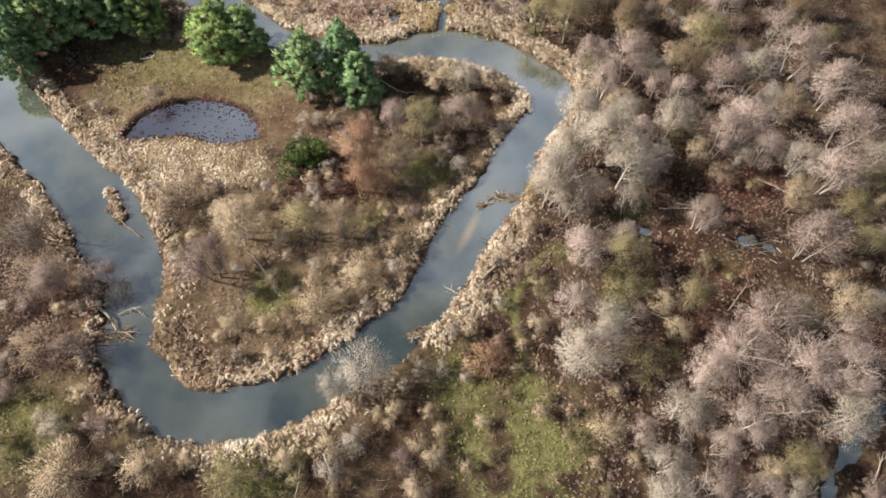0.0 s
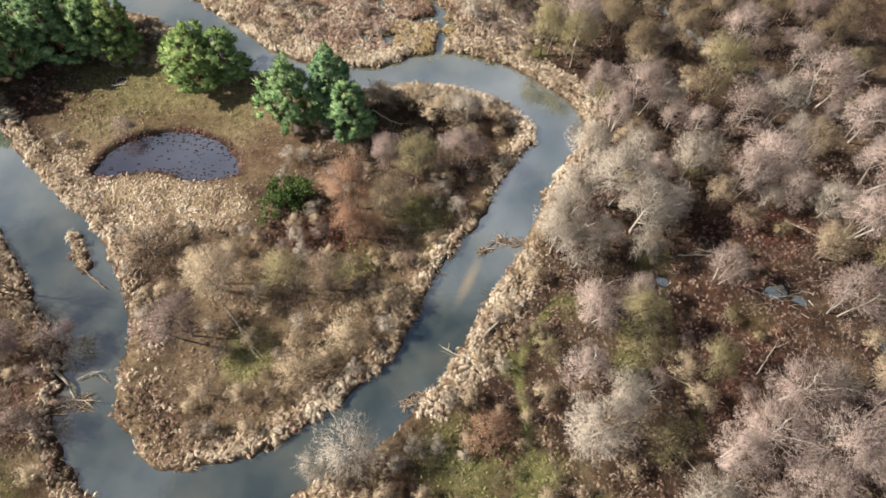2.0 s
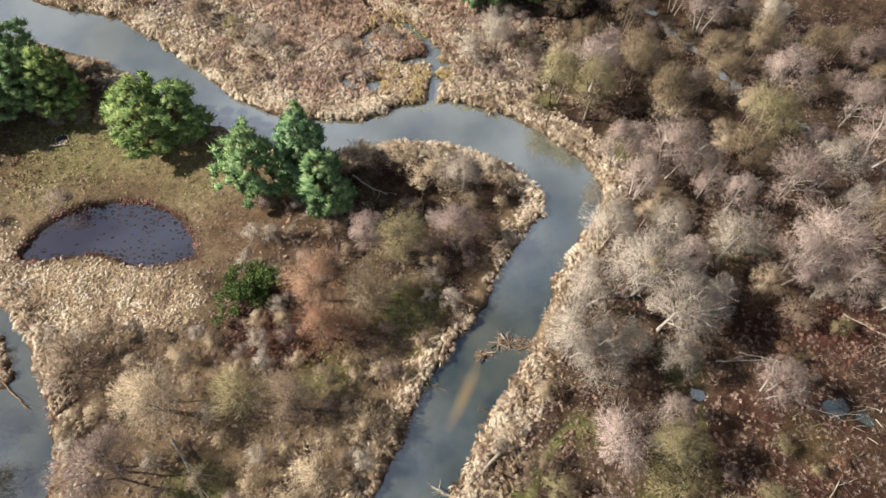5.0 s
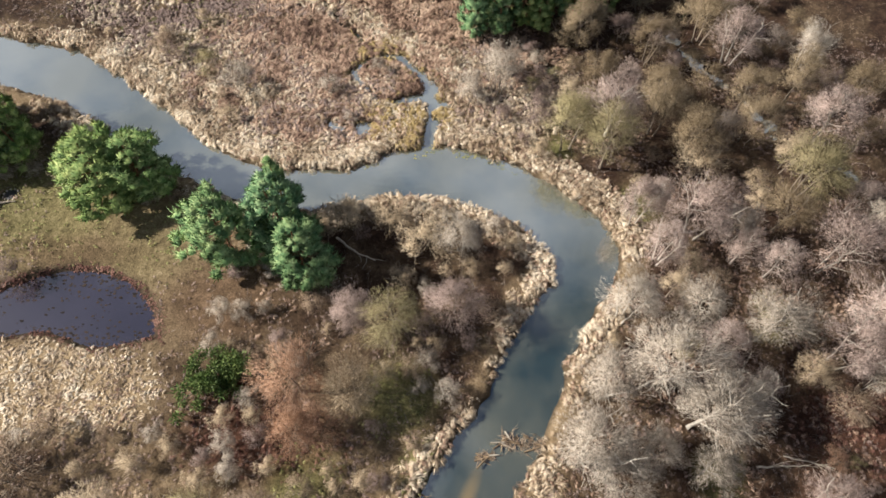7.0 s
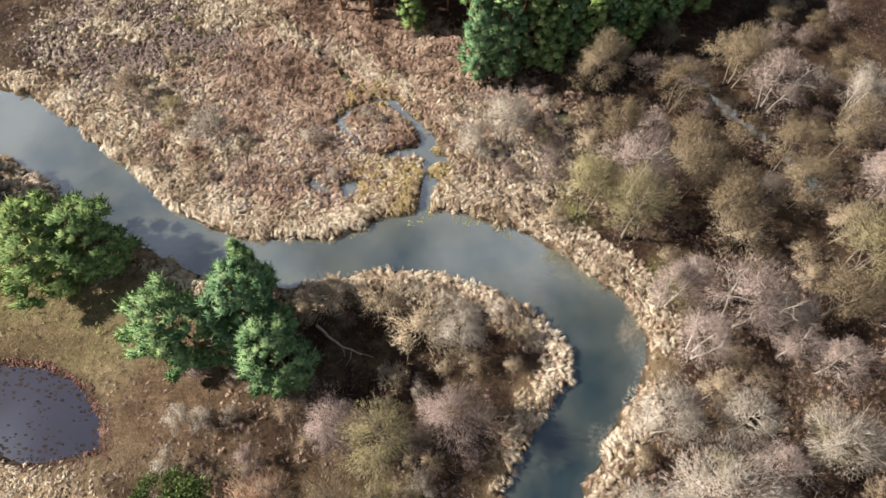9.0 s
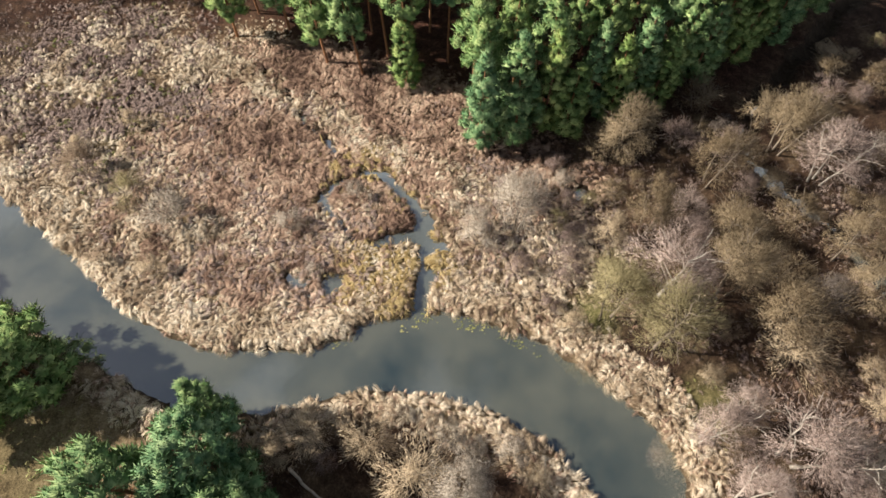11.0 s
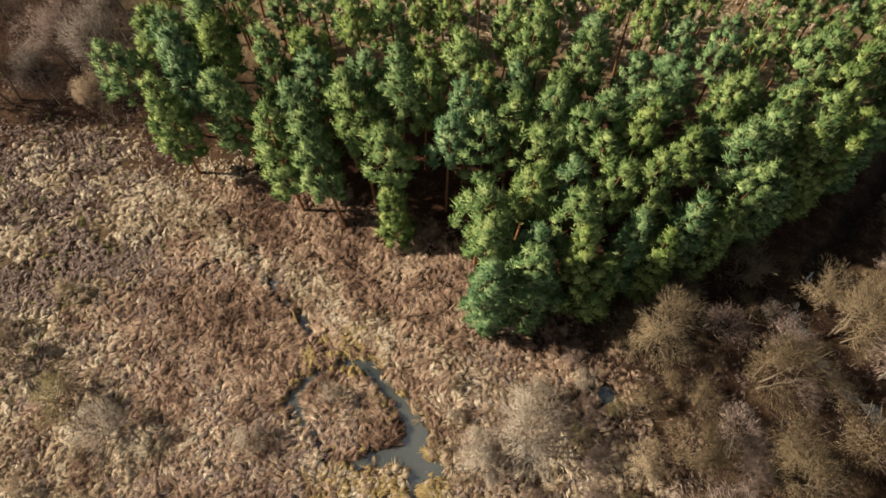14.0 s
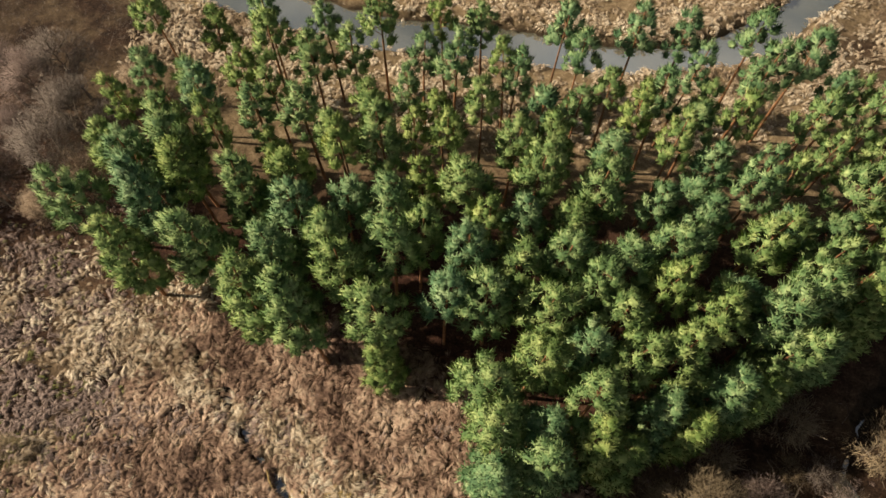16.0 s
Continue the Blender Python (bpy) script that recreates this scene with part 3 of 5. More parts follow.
EAST_TREES = [(49.3, 97, 12, 6, "olive"), (50.6, 86.4, 12, 6, "pink"), (53.1, 76.9, 12, 6.6, "pink"), (66.7, 94.5, 12, 6.5, "pink"), (71.4, 86.4, 12, 6.5, "pink"),
              (70.5, 76.1, 12, 6.4, "pink"), (65.1, 66.5, 12, 6, "pink"), (58.6, 52.6, 13, 5.4, "pink"), (42.5, 57.2, 9, 4, "pink"), (47.7, 39.3, 11, 5.8, "pink"),
              (42.5, 33.6, 11, 6, "pink"), (51.1, 32.3, 11.5, 6, "pink"), (47.2, 28, 10, 5.2, "pink"), (57, 31.5, 11, 5.5, "pink"), (42.2, 24.3, 9.5, 4.6, "pink")]
NORTH_TREES = [(21.5, 125.5, 9.5, 4.8, "ochre"), (35.4, 103.7, 9.5, 5.2, "ochre"), (45.1, 123, 10.5, 5.2, "pink"), (41.1, 127.3, 10, 5, "ochre"), (56.2, 122.3, 9, 3.9, "grey"),
               (54.9, 107.6, 11, 5.3, "pink"), (31.8, 122.1, 9.5, 4.5, "ochre"), (32.4, 113.3, 8.5, 4.2, "ochre"), (45.5, 91.8, 9.5, 4.6, "ochre"),
               (-49.5, 167.3, 11, 5, "purple"), (-44.1, 163.3, 10.5, 4.8, "dusky"), (-49.4, 159.3, 10.5, 4.9, "purple"), (-47, 170.4, 11, 5, "dusky"), (-54.9, 168.7, 11, 5.2, "purple"), (-50.7, 154.2, 9, 4, "dusky")]
BUSHES_SOUTH = [(-42.9, 56.5, 5.5, 5, "brown"), (-17.1, 39.7, 4.6, 4.6, "tan"), (-11.1, 44.8, 4.6, 4.4, "tan"), (-6.5, 50.4, 4, 3.7, "tan"), (-1, 86.7, 5, 5.4, "tan"),
                (-50.6, 42.7, 4.8, 4.4, "purple"), (-11.2, 63.1, 4.5, 4, "russet"), (24.3, 23.3, 4.6, 3.9, "tan"), (8.1, 32.7, 4.4, 3.8, "russet"), (30.5, 32.6, 5, 4.6, "olive"),
                (-45.5, 14.7, 6, 6, "tan"), (-25, 15.9, 5, 4.4, "olive"), (-35.8, 15.9, 4.6, 4, "tan"), (29.8, 45.2, 5, 4.4, "olive"), (-54.4, 30.7, 6, 5.2, "brown"),
                (-58.8, 42.6, 6, 5.4, "brown"), (-50.9, 31.5, 4.6, 3.6, "purple"), (-53, 80, 3.5, 3, "purple")]
BUSHES_NORTH = [(18.8, 108.6, 4.4, 3.2, "olive"), (42, 77.1, 5, 4.6, "olive"), (-30.4, 113.8, 4.6, 3.8, "grey"), (-11.1, 90.3, 4.4, 3.6, "tan"), (-13.7, 88.3, 3.6, 2.8, "tan"),
                (-4.9, 89.7, 4.6, 3.8, "tan"), (5, 112.3, 4.4, 2.9, "grey"), (19.4, 125.9, 5, 3.6, "ochre"), (28.6, 127.1, 5, 3.7, "purple"), (24.7, 130.2, 5, 3.7, "ochre"),
                (39.7, 131.2, 5.4, 4, "ochre"), (44.9, 131.2, 5.2, 3.8, "ochre"), (33.4, 116, 5, 4, "ochre"), (40.6, 116.5, 5, 4, "ochre"), (38, 109.1, 4.8, 3.5, "ochre"),
                (36.3, 100.7, 6, 5, "tan"), (-42.9, 120.1, 4.6, 3.6, "brown"), (32.3, 133.8, 5, 4, "ochre"), (-17, 113.8, 3, 2.3, "grey"), (4.6, 114.4, 4.4, 2.6, "grey"), (9.6, 118.6, 5, 3.4, "grey"), (19.5, 113.6, 4.6, 3, "tan"), (28, 116.6, 5.2, 3.6, "pink"), (-36, 116.5, 4.4, 3.2, "olive")]
placed = []
rnd = random.Random(4)


def plant(form, rows, group):
    for x, y, h, r, colour in rows:
        v = rnd.randrange(VARIANTS)
        h0, r0 = (10.0, 4.6) if form == "tree" else (4.0, 2.6)
        grow((form, colour, v), x, y, h / h0, r / r0, rnd.uniform(0, 360), group)
        placed.append((x, y, r))


for x, y, h, r, colour, lean_x, lean_y in ((-8.6, 28.6, 9, 5.0, "grey", -6, 4), (-12.6, 27.4, 6.5, 3.2, "grey", -8, -6), (-61, 49.5, 9.5, 5.0, "dusky", -14, -10), (-20, 52.5, 9.5, 4.8, "olive", -4, 0), (8.5, 114.5, 9.5, 4.4, "grey", -5, 3)):
    ob = grow(("open", colour, 0), x, y, h / 10, r / 4.6, 0, "trees by the river")
    ob.matrix_world = Matrix.Translation(ob.matrix_world.translation) @ pose(0, 0, 0, lean_x, lean_y, rnd.uniform(0, 360)) @ Matrix.Diagonal((r / 4.6, r / 4.6, h / 10, 1))
    placed.append((x, y, r))
plant("tree", SPIT_TREES, "trees on the spit")
plant("tree", SOUTH_TREES, "trees by the river")
plant("tree", BANK_TREES, "trees by the river")
plant("tree", EAST_TREES, "trees of the wet wood")
plant("tree", NORTH_TREES, "trees of the wet wood")
plant("bush", BUSHES_SOUTH, "bushes by the river")
plant("bush", BUSHES_NORTH, "bushes by the river")


# ---- pines ----
ICO_V = np.array([(0, 0, 1), (0.894, 0, 0.447), (0.276, 0.851, 0.447), (-0.724, 0.526, 0.447), (-0.724, -0.526, 0.447), (0.276, -0.851, 0.447),
                  (0.724, 0.526, -0.447), (-0.276, 0.851, -0.447), (-0.894, 0, -0.447), (-0.276, -0.851, -0.447), (0.724, -0.526, -0.447), (0, 0, -1)])
ICO_F = np.array([(0, 1, 2), (0, 2, 3), (0, 3, 4), (0, 4, 5), (0, 5, 1), (1, 6, 2), (2, 7, 3), (3, 8, 4), (4, 9, 5), (5, 10, 1),
                  (6, 7, 2), (7, 8, 3), (8, 9, 4), (9, 10, 5), (10, 6, 1)])


def pine_arrays(seed, h, r, low, clumps, needles, size):
    """Trunk and crown of a Scots pine: rounded brushes of upswept needles at the ends of its boughs, round a pointed dome."""
    rnd, rng = random.Random(seed), np.random.default_rng(seed)
    bend = Vector((rnd.gauss(0, 0.03), rnd.gauss(0, 0.03), 0)) * h
    trunk = [(Vector((0, 0, h * f)) + bend * f * f - Vector((0, 0, 0.5 * (f == 0))), 0.17 * (1 - 0.8 * f) * h / 16 + 0.025) for f in (0, 0.2, 0.4, 0.6, 0.8, 0.96)]
    chains, centres = [trunk], []
    lobes = [rnd.uniform(0, 6.28) for _ in range(3)]
    uneven = 1.0 if r < 3 else 1.7
    for q in range(clumps):
        f = 1 - (q / (clumps - 1)) ** 0.8
        t = low + (0.985 - low) * f + rnd.gauss(0, 0.012) * (q > 0)
        a = q * 2.399 + rnd.uniform(-0.35, 0.35)
        lump = 1 + uneven * (0.15 * math.sin(2 * a + lobes[0] + 3 * f) + 0.11 * math.sin(3 * a + lobes[1] + 9 * f))
        dome = ((1 - f) ** 0.48 if r < 3 else math.sqrt(max(0.0, 1 - f ** 1.7))) * (0.68 + 0.32 * min(1.0, f * 4))
        reach = r * dome * lump * rnd.choice((0.62, 0.88, 1.0, 1.06))
        p = Vector((0, 0, h * t)) + bend * t * t
        c = p + Vector((math.cos(a) * reach, math.sin(a) * reach, rnd.gauss(0, 0.2)))
        if q % 5 == 0 and f < 0.8:
            chains.append([(p - Vector((0, 0, 0.35 * reach)), 0.045), (p.lerp(c, 0.75), 0.02)])
        big = size * rnd.uniform(0.7, 1.2) * (1 - 0.2 * f)
        centres.append((*c, big, math.cos(a) * reach / r, math.sin(a) * reach / r, 0.25 + 0.7 * f ** 2))
    c = np.array(centres)
    size, out = c[:, 3], c[:, 4:]
    out = out / (np.linalg.norm(out, axis=1, keepdims=True) + 1e-6)
    # a dense heart to each brush
    squash = rng.uniform(0.7, 1.15, (len(c), 12, 3))
    cv = (c[:, None, :3] + ICO_V[None] * squash * size[:, None, None] * np.array([0.6, 0.6, 0.62])).reshape(-1, 3)
    cf = (np.arange(len(c))[:, None, None] * 12 + ICO_F[None]).reshape(-1, 3)
    cn = (ICO_V[None] * 0.6 + out[:, None] * 0.7 + rng.normal(size=(len(c), 12, 3)) * 0.12).reshape(-1, 3)
    # short upswept needle sprays all over it
    pick = np.repeat(np.arange(len(c)), needles)
    d = rng.normal(size=(len(pick), 3)) + out[pick] * 0.35 + np.array([0, 0, 0.45])
    d /= np.linalg.norm(d, axis=1, keepdims=True)
    s = size[pick][:, None]
    way = (d * 0.5 + np.array([0, 0, 0.42]) + rng.normal(size=d.shape) * 0.24) * s * rng.uniform(0.45, 0.85, (len(pick), 1))
    nv, nf = slivers(c[pick, :3] + d * np.array([1, 1, 0.85]) * s * rng.uniform(0.38, 0.72, (len(pick), 1)), way, (0.125 * s[:, 0] + 0.01) * rng.uniform(0.6, 1.3, len(pick)), rng)
    nf, nn = facing(nv, nf, d * 0.5 + out[pick] * 0.65 + np.array([0, 0, 0.15]) + rng.normal(size=d.shape) * 0.12)
    cn /= np.linalg.norm(cn, axis=1, keepdims=True)
    return tubes(chains, 5), (np.vstack([cv, nv]), np.vstack([cf, nf + len(cv)]), np.vstack([cn, nn]))


def pine_kind(seed, r, low, clumps, needles=86, size=0.88):
    (wv, wf), (tv, tf, tn) = pine_arrays(seed, 16.0, r, low, clumps, needles, size)
    return mesh_of("trunk", wv, wf, PINE_BARK), mesh_of("crown", tv, tf, NEEDLES, True, tn)


PINES = [pine_kind(40 + v, (2.3, 2.5, 2.4, 2.2, 2.55)[v], (0.58, 0.62, 0.52, 0.64, 0.56)[v], (42, 45, 48, 40, 46)[v]) for v in range(5)]
THIN_PINES = [pine_kind(50 + v, 2.0, (0.64, 0.70, 0.67)[v], 28, 80, 0.82) for v in range(3)]
TALL_PINES = [pine_kind(55 + v, 2.35, (0.30, 0.40, 0.26)[v], 74, 80, 0.92) for v in range(3)]
LOW_PINES = [pine_kind(60 + v, 2.3, 0.08, 92, 80, 0.92) for v in range(3)]
BROAD_PINES = [pine_kind(70 + v, 4.1, 0.10, 150, 84, 1.08) for v in range(3)]


def pine(x, y, h, wide, kind, turn, group, label="tall green Scots pine with reddish trunk and clumped needles", lean=(0, 0)):
    trunk, crown = kind
    ob = tagged(new("pine_tree"), label, "tree", group)
    z = float(height(np.array([x]), np.array([y]))[0])
    ob.matrix_world = pose(x, y, z - 0.05, lean[0] + rnd.gauss(0, 1.5), lean[1] + rnd.gauss(0, 1.5), 0) @ pose(0, 0, 0, 0, 0, turn) @ Matrix.Diagonal((wide, wide, h / 16, 1))
    part("trunk", trunk, ob)
    part("crown", crown, ob)
    placed.append((x, y, 1.2))


# the front rows of the plantation: x, y
PINE_EDGE = [(-17.9, 140.9), (-13, 139.2), (-9.9, 142.6), (0, 140.2), (3.8, 140.4), (-2.8, 146), (-6.1, 139.3), (9.7, 144.9), (11.9, 141.5), (12.8, 133.1), (3.5, 133.5),
             (8.5, 139.6), (7.5, 135.3), (4.5, 129.3), (14.6, 139.7), (14.8, 135.7), (22.6, 139.8), (28.2, 140.2), (31.2, 141.5), (36.1, 144), (26.6, 146.5), (19.5, 145.5),
             (13.5, 151.6), (2, 150.9), (-5.3, 145.3), (-26.6, 155), (-29.7, 143.9), (-22.6, 145.5), (-27.5, 148.5), (-19.4, 149.7), (-15.7, 144.7)]
PINE_SKIRT = [(4.6, 128.0), (7.6, 130.6), (8.9, 128.4), (12.4, 130.6), (15.2, 129.9), (17.8, 133.0), (20.9, 132.6), (23.2, 135.7), (26.6, 135.6), (29.0, 138.8), (32.4, 139.6), (34.6, 142.6), (38.2, 143.2),
              (40.4, 146.4), (44, 147.6), (47, 151.2), (51, 153.8)]


def wood_edge(x):
    """The plantation's southern edge."""
    return 128 + 0.27 * (x - 4.7) + 0.0052 * (x - 4.7) ** 2 if x > 2 else 139.5 + abs(x - 6) * 0.2


for k, (x, y) in enumerate(PINE_EDGE):
    # the outermost lean back and to the west, so their feet stand forward of their tops
    back = 1.7 if x < -3 and y < 143 else 0.0
    pine(x + back, y - back, rnd.uniform(16.0, 17.0), rnd.uniform(0.95, 1.15), TALL_PINES[k % 3] if x < -12 else PINES[k % 5], rnd.uniform(0, 360), "pines of the plantation", lean=(-5.5, -5.5) if back else (0, 0))
pine(-5.2, 136.3, 10.5, 0.85, LOW_PINES[1], 40, "pines of the plantation", "short green Scots pine at the edge of the wood")
for k, (x, y) in enumerate(PINE_SKIRT):
    pine(x, y - 0.9, rnd.uniform(11, 13.5) if x > 9 and k % 2 == 0 else rnd.uniform(13.5, 15.5), rnd.uniform(0.92, 1.12), LOW_PINES[k % 3], rnd.uniform(0, 360), "pines of the plantation")
inner, tries = [], 0
while len(inner) < 235 and tries < 9000:
    tries += 1
    x, y = rnd.uniform(-34, 56), rnd.uniform(130, 178)
    front = wood_edge(x) + 1.5
    back = 174 - 0.1 * abs(x)
    gap = 3.6 if y < 157 else 3.8 if y < 166 else 4.4
    if front < y < back and all(math.hypot(x - a, y - b) > gap for a, b, r in placed if r == 1.2):
        inner.append((x, y))
        pine(x, y, rnd.uniform(13.5, 18.0), rnd.uniform(0.8, 1.12), PINES[rnd.randrange(5)] if y < 152 + rnd.uniform(0, 8) else THIN_PINES[rnd.randrange(3)], rnd.uniform(0, 360), "pines of the plantation")
# the pines round the pond meadow
for k, (x, y, h, w) in enumerate([(-25.1, 84.3, 13.5, 1.08), (-18.8, 87.0, 13.2, 1.0), (-15.9, 82.8, 11.5, 1.0), (-19.6, 91.4, 10.5, 0.8), (-44.5, 93.3, 11, 1.25), (-40.5, 95, 9.5, 1.15),
                                  (-58.6, 99.2, 11.5, 0.9), (-63.6, 99.4, 12, 0.95), (-70, 97.5, 13, 1.1), (-76.5, 93.5, 13, 1.1), (-82, 92, 13, 1.1), (-67, 102.5, 13, 1.1), (-75, 100, 13, 1.1), (-80, 86, 10, 0.9)]):
    pine(x, y, h, w, BROAD_PINES[k % 3] if k != 3 else LOW_PINES[0], rnd.uniform(0, 360), "pines by the pond meadow", "broad green Scots pine standing on the pond meadow")

# ---- scattered undergrowth ----
def free(x, y, r, share=0.55):
    return all(math.hypot(x - a, y - b) > (r + c) * share for a, b, c in placed)


def zone(x, y, gap):
    """Which scattered plants grow at a place: form, colours, radius, or nothing."""
    if -61 < x < -26 and 62 < y < 92 or -72 < x < -50 and 78 < y < 94:
        return None
    if -66 < x < 8 and 98 < y < 151 and (y < 140 or x < -30):
        return ("bush", ("brown", "grey", "tan"), 1.7, 0.035) if y < 128 else None
    if -38 < x < 60 and 130 < y < 180 and y > (128 + abs(x - 6) * 0.2 if x < 20 else 132 + (x - 20) * 0.7):
        return None
    if math.hypot((x + 37.5) / 5.5, (y - 35) / 8.5) < 1:
        return None
    if 2 < x < 24 and 10 < y < 30:
        return ("bush", ("tan", "olive"), 1.8, 0.2)
    if 4 < x < 60 and y > wood_edge(x) - 5.5:
        return None
    # dark thicket; its dusky twig colours also stand in for the wood's shadow
    if x > 18 and 118 < y < 142:
        return ("bush", ("dusky", "ochre", "dusky", "purple"), 3.0, 1.0)
    if math.hypot((x - 44) / 12, (y - 55) / 13) < 1 and y > 36:
        return ("bush", ("olive", "purple", "russet"), 1.6, 0.12)
    if x > 14 and y < 140 and gap > 2.4:
        return ("tree", ("pink", "pink", "grey", "olive", "tan") if y < 106 else ("ochre", "ochre", "dusky", "purple"), 4.2, 0.9) if rnd.random() < 0.6 else ("bush", ("olive", "tan", "brown", "purple") if y < 106 else ("ochre", "dusky", "purple"), 3.0, 0.5)
    if x < -38 and y > 151 or y > 196 or x > 60 and y > 120:
        return ("tree", ("purple", "brown", "dusky") if x < 0 else ("brown", "purple", "pink"), 4.2, 0.9)
    if -46 < x < 16 and 28 < y < 98:
        return ("bush", ("tan", "purple", "grey", "brown", "tan", "grey"), 2.1, 0.7)
    return ("bush", ("tan", "tan", "purple", "grey", "olive", "tan", "grey"), 2.4, 0.75)


rng_scatter = np.random.default_rng(12)
sx, sy = rng_scatter.uniform(-100, 100, 6500), rng_scatter.uniform(2, 205, 6500)
room = np.minimum(np.minimum(river_gap(sx, sy) - 1.6, creek_gap(sx, sy) - 0.6), np.minimum(pool_gap(sx, sy) - 0.5, pond_gap(sx, sy) - 2))
spots = []
for x, y, gap in zip(sx.tolist(), sy.tolist(), room.tolist()):
    found = zone(x, y, gap)
    if not found:
        continue
    form, colours, r, share = found
    r *= rnd.uniform(0.6, 1.2)
    if rnd.random() > share or gap < 0.4 * r or not free(x, y, r, 0.53):
        continue
    placed.append((x, y, r))
    spots.append((form, x, y, (2.1 if form == "tree" else 1.25) * r + (1.5 if form == "tree" else 0.4), r, rnd.choice(colours)))
near = [p for p in spots if -66 < p[1] < (76 if 40 < p[2] < 120 else 60) and 14 < p[2] < 172]
for form, *row in near:
    plant(form, [tuple(row)], "undergrowth")
for form in ("tree", "bush"):
    # those farther off stand in one joined thicket
    vs, fs, n = [], [], 0
    for p in spots:
        if p in near or p[0] != form:
            continue
        _, x, y, h, r, colour = p
        me = KINDS[(form, "dusky" if form == "tree" else "brown", rnd.randrange(VARIANTS))][4]
        co = np.empty(len(me.vertices) * 3, np.float32)
        me.vertices.foreach_get("co", co)
        co = co.reshape(-1, 3)[: 3 * 320] * np.array([r / 4.6, r / 4.6, h / 10]) if form == "tree" else co.reshape(-1, 3)[: 3 * 160] * np.array([r / 2.6, r / 2.6, h / 4])
        vs.append(co + np.array([x, y, 0.4]))
        fs.append(np.arange(len(co)).reshape(-1, 3) + n)
        n += len(co)
    tagged(new("far_thicket", mesh_of("far_thicket", np.vstack(vs), np.vstack(fs), TWIGS["dusky" if form == "tree" else "brown"])), "leafless brown thicket round the wet meadow", "thicket", kind="stuff")


# ---- reeds, sedge and grass ----
def tufts(name, label, count, box, dense, material, length, blades, width, seed, gaps_at=0.33, wide=0.15, loft=0.3):
    """A bed of lodged bunches where dense(x, y, gaps) allows it, in one mesh: the blades of a bunch lie together, arched and rounded."""
    rng = np.random.default_rng(seed)
    x, y = rng.uniform(box[0], box[1], count), rng.uniform(box[2], box[3], count)
    g = gaps(x, y)
    lump = lattice(x, y, 0.9, seed + 50) * 0.6 + lattice(x, y, 0.45, seed + 51) * 0.4
    keep = rng.random(count) < dense(x, y, g) * smooth(lump, gaps_at, gaps_at + 0.19)
    x, y, lump = x[keep], y[keep], lump[keep]
    z = height(x, y) + loft * (rng.random(len(x)) * 0.6 + 0.9 * lump)
    lie = 2 * math.pi * (1.1 * lattice(x, y, 6.0, seed) + 0.8 * lattice(x, y, 1.3, seed + 3)) + rng.normal(0, 0.55, len(x))
    size = length * rng.uniform(0.6, 1.25, len(x)) * (0.65 + 0.6 * lump)
    k = np.repeat(np.arange(len(x)), blades)
    o = rng.uniform(-1, 1, len(k))
    a = lie[k] + o * 0.22 + rng.normal(0, 0.07, len(k))
    ahead = np.stack([np.cos(a), np.sin(a), np.zeros(len(k))], -1)
    left = np.stack([-np.sin(a), np.cos(a), np.zeros(len(k))], -1)
    up = np.array([0, 0, 1.0])
    s = size[k][:, None]
    base = np.stack([x, y, z - 0.1 - loft * 0.6], -1)[k] + left * (o * wide)[:, None] + ahead * s * rng.uniform(-0.15, 0.15, (len(k), 1))
    crown = (loft * 0.6 + 0.25 * s) * (1 - 0.55 * o * o)[:, None] * rng.uniform(0.8, 1.1, (len(k), 1))
    mid = base + ahead * s * 0.45 + up * crown
    tip = base + ahead * s * 1.05 + up * crown * rng.uniform(0.1, 0.5, (len(k), 1))
    side = left * (width * rng.uniform(0.6, 1.3, len(k)))[:, None] * 0.5
    v = np.stack([base, mid - side, tip, mid + side], 1).reshape(-1, 3)
    i = np.arange(len(k)) * 4
    f = np.concatenate([np.stack([i, i + 1, i + 3], -1), np.stack([i + 1, i + 2, i + 3], -1)])
    round_over = left * o[:, None] * 0.8 + up * 0.75
    nn = np.stack([round_over - ahead * 0.45, round_over, round_over * 0.9 + ahead * 0.6, round_over], 1).reshape(-1, 3)
    nn /= np.linalg.norm(nn, axis=1, keepdims=True)
    tagged(new(name, mesh_of(name, v, f, material, True, nn)), label, "reeds", kind="stuff")


def dry(g):
    river, creek, pool, pond = g
    return smooth(river, 0.0, 0.5) * smooth(creek, -0.1, 0.4) * smooth(pool, -0.1, 0.5) * smooth(pond, 0.1, 0.7)


def bank_reeds(x, y, g):
    wide = 2.0 + 2.6 * np.maximum(blob(x, y, 8, 50, 7, 12, 0.5), 1.3 * blob(x, y, -38, 35, 9, 12, 0.4)) + 1.5 * blob(x, y, 14, 95, 16, 10, 0.5)
    return dry(g) * (1 - smooth(g[0], wide, wide + 2.2)) * smooth(fractal(x, y, 8, 31) + 0.15 * (wide > 2.5), 0.3, 0.5)


def pale_bank(x, y, g):
    """The straw-coloured stretches; the tip of the spit is browner."""
    return bank_reeds(x, y, g) * (1 - 0.88 * blob(x, y, -38, 35, 9, 14, 0.3)) * (1 - 0.6 * blob(x, y, -52, 30, 10, 16, 0.4))


def meadow_straw(x, y, g):
    return dry(g) * np.maximum(cover(x, y, g)[:, 0], 0.05) * np.clip(blob(x, y, -45, 66, 15, 6, 0.25) + blob(x, y, -62, 70, 6, 6, 0.4) + blob(x, y, -27, 141, 6, 6, 0.5), 0, 1)


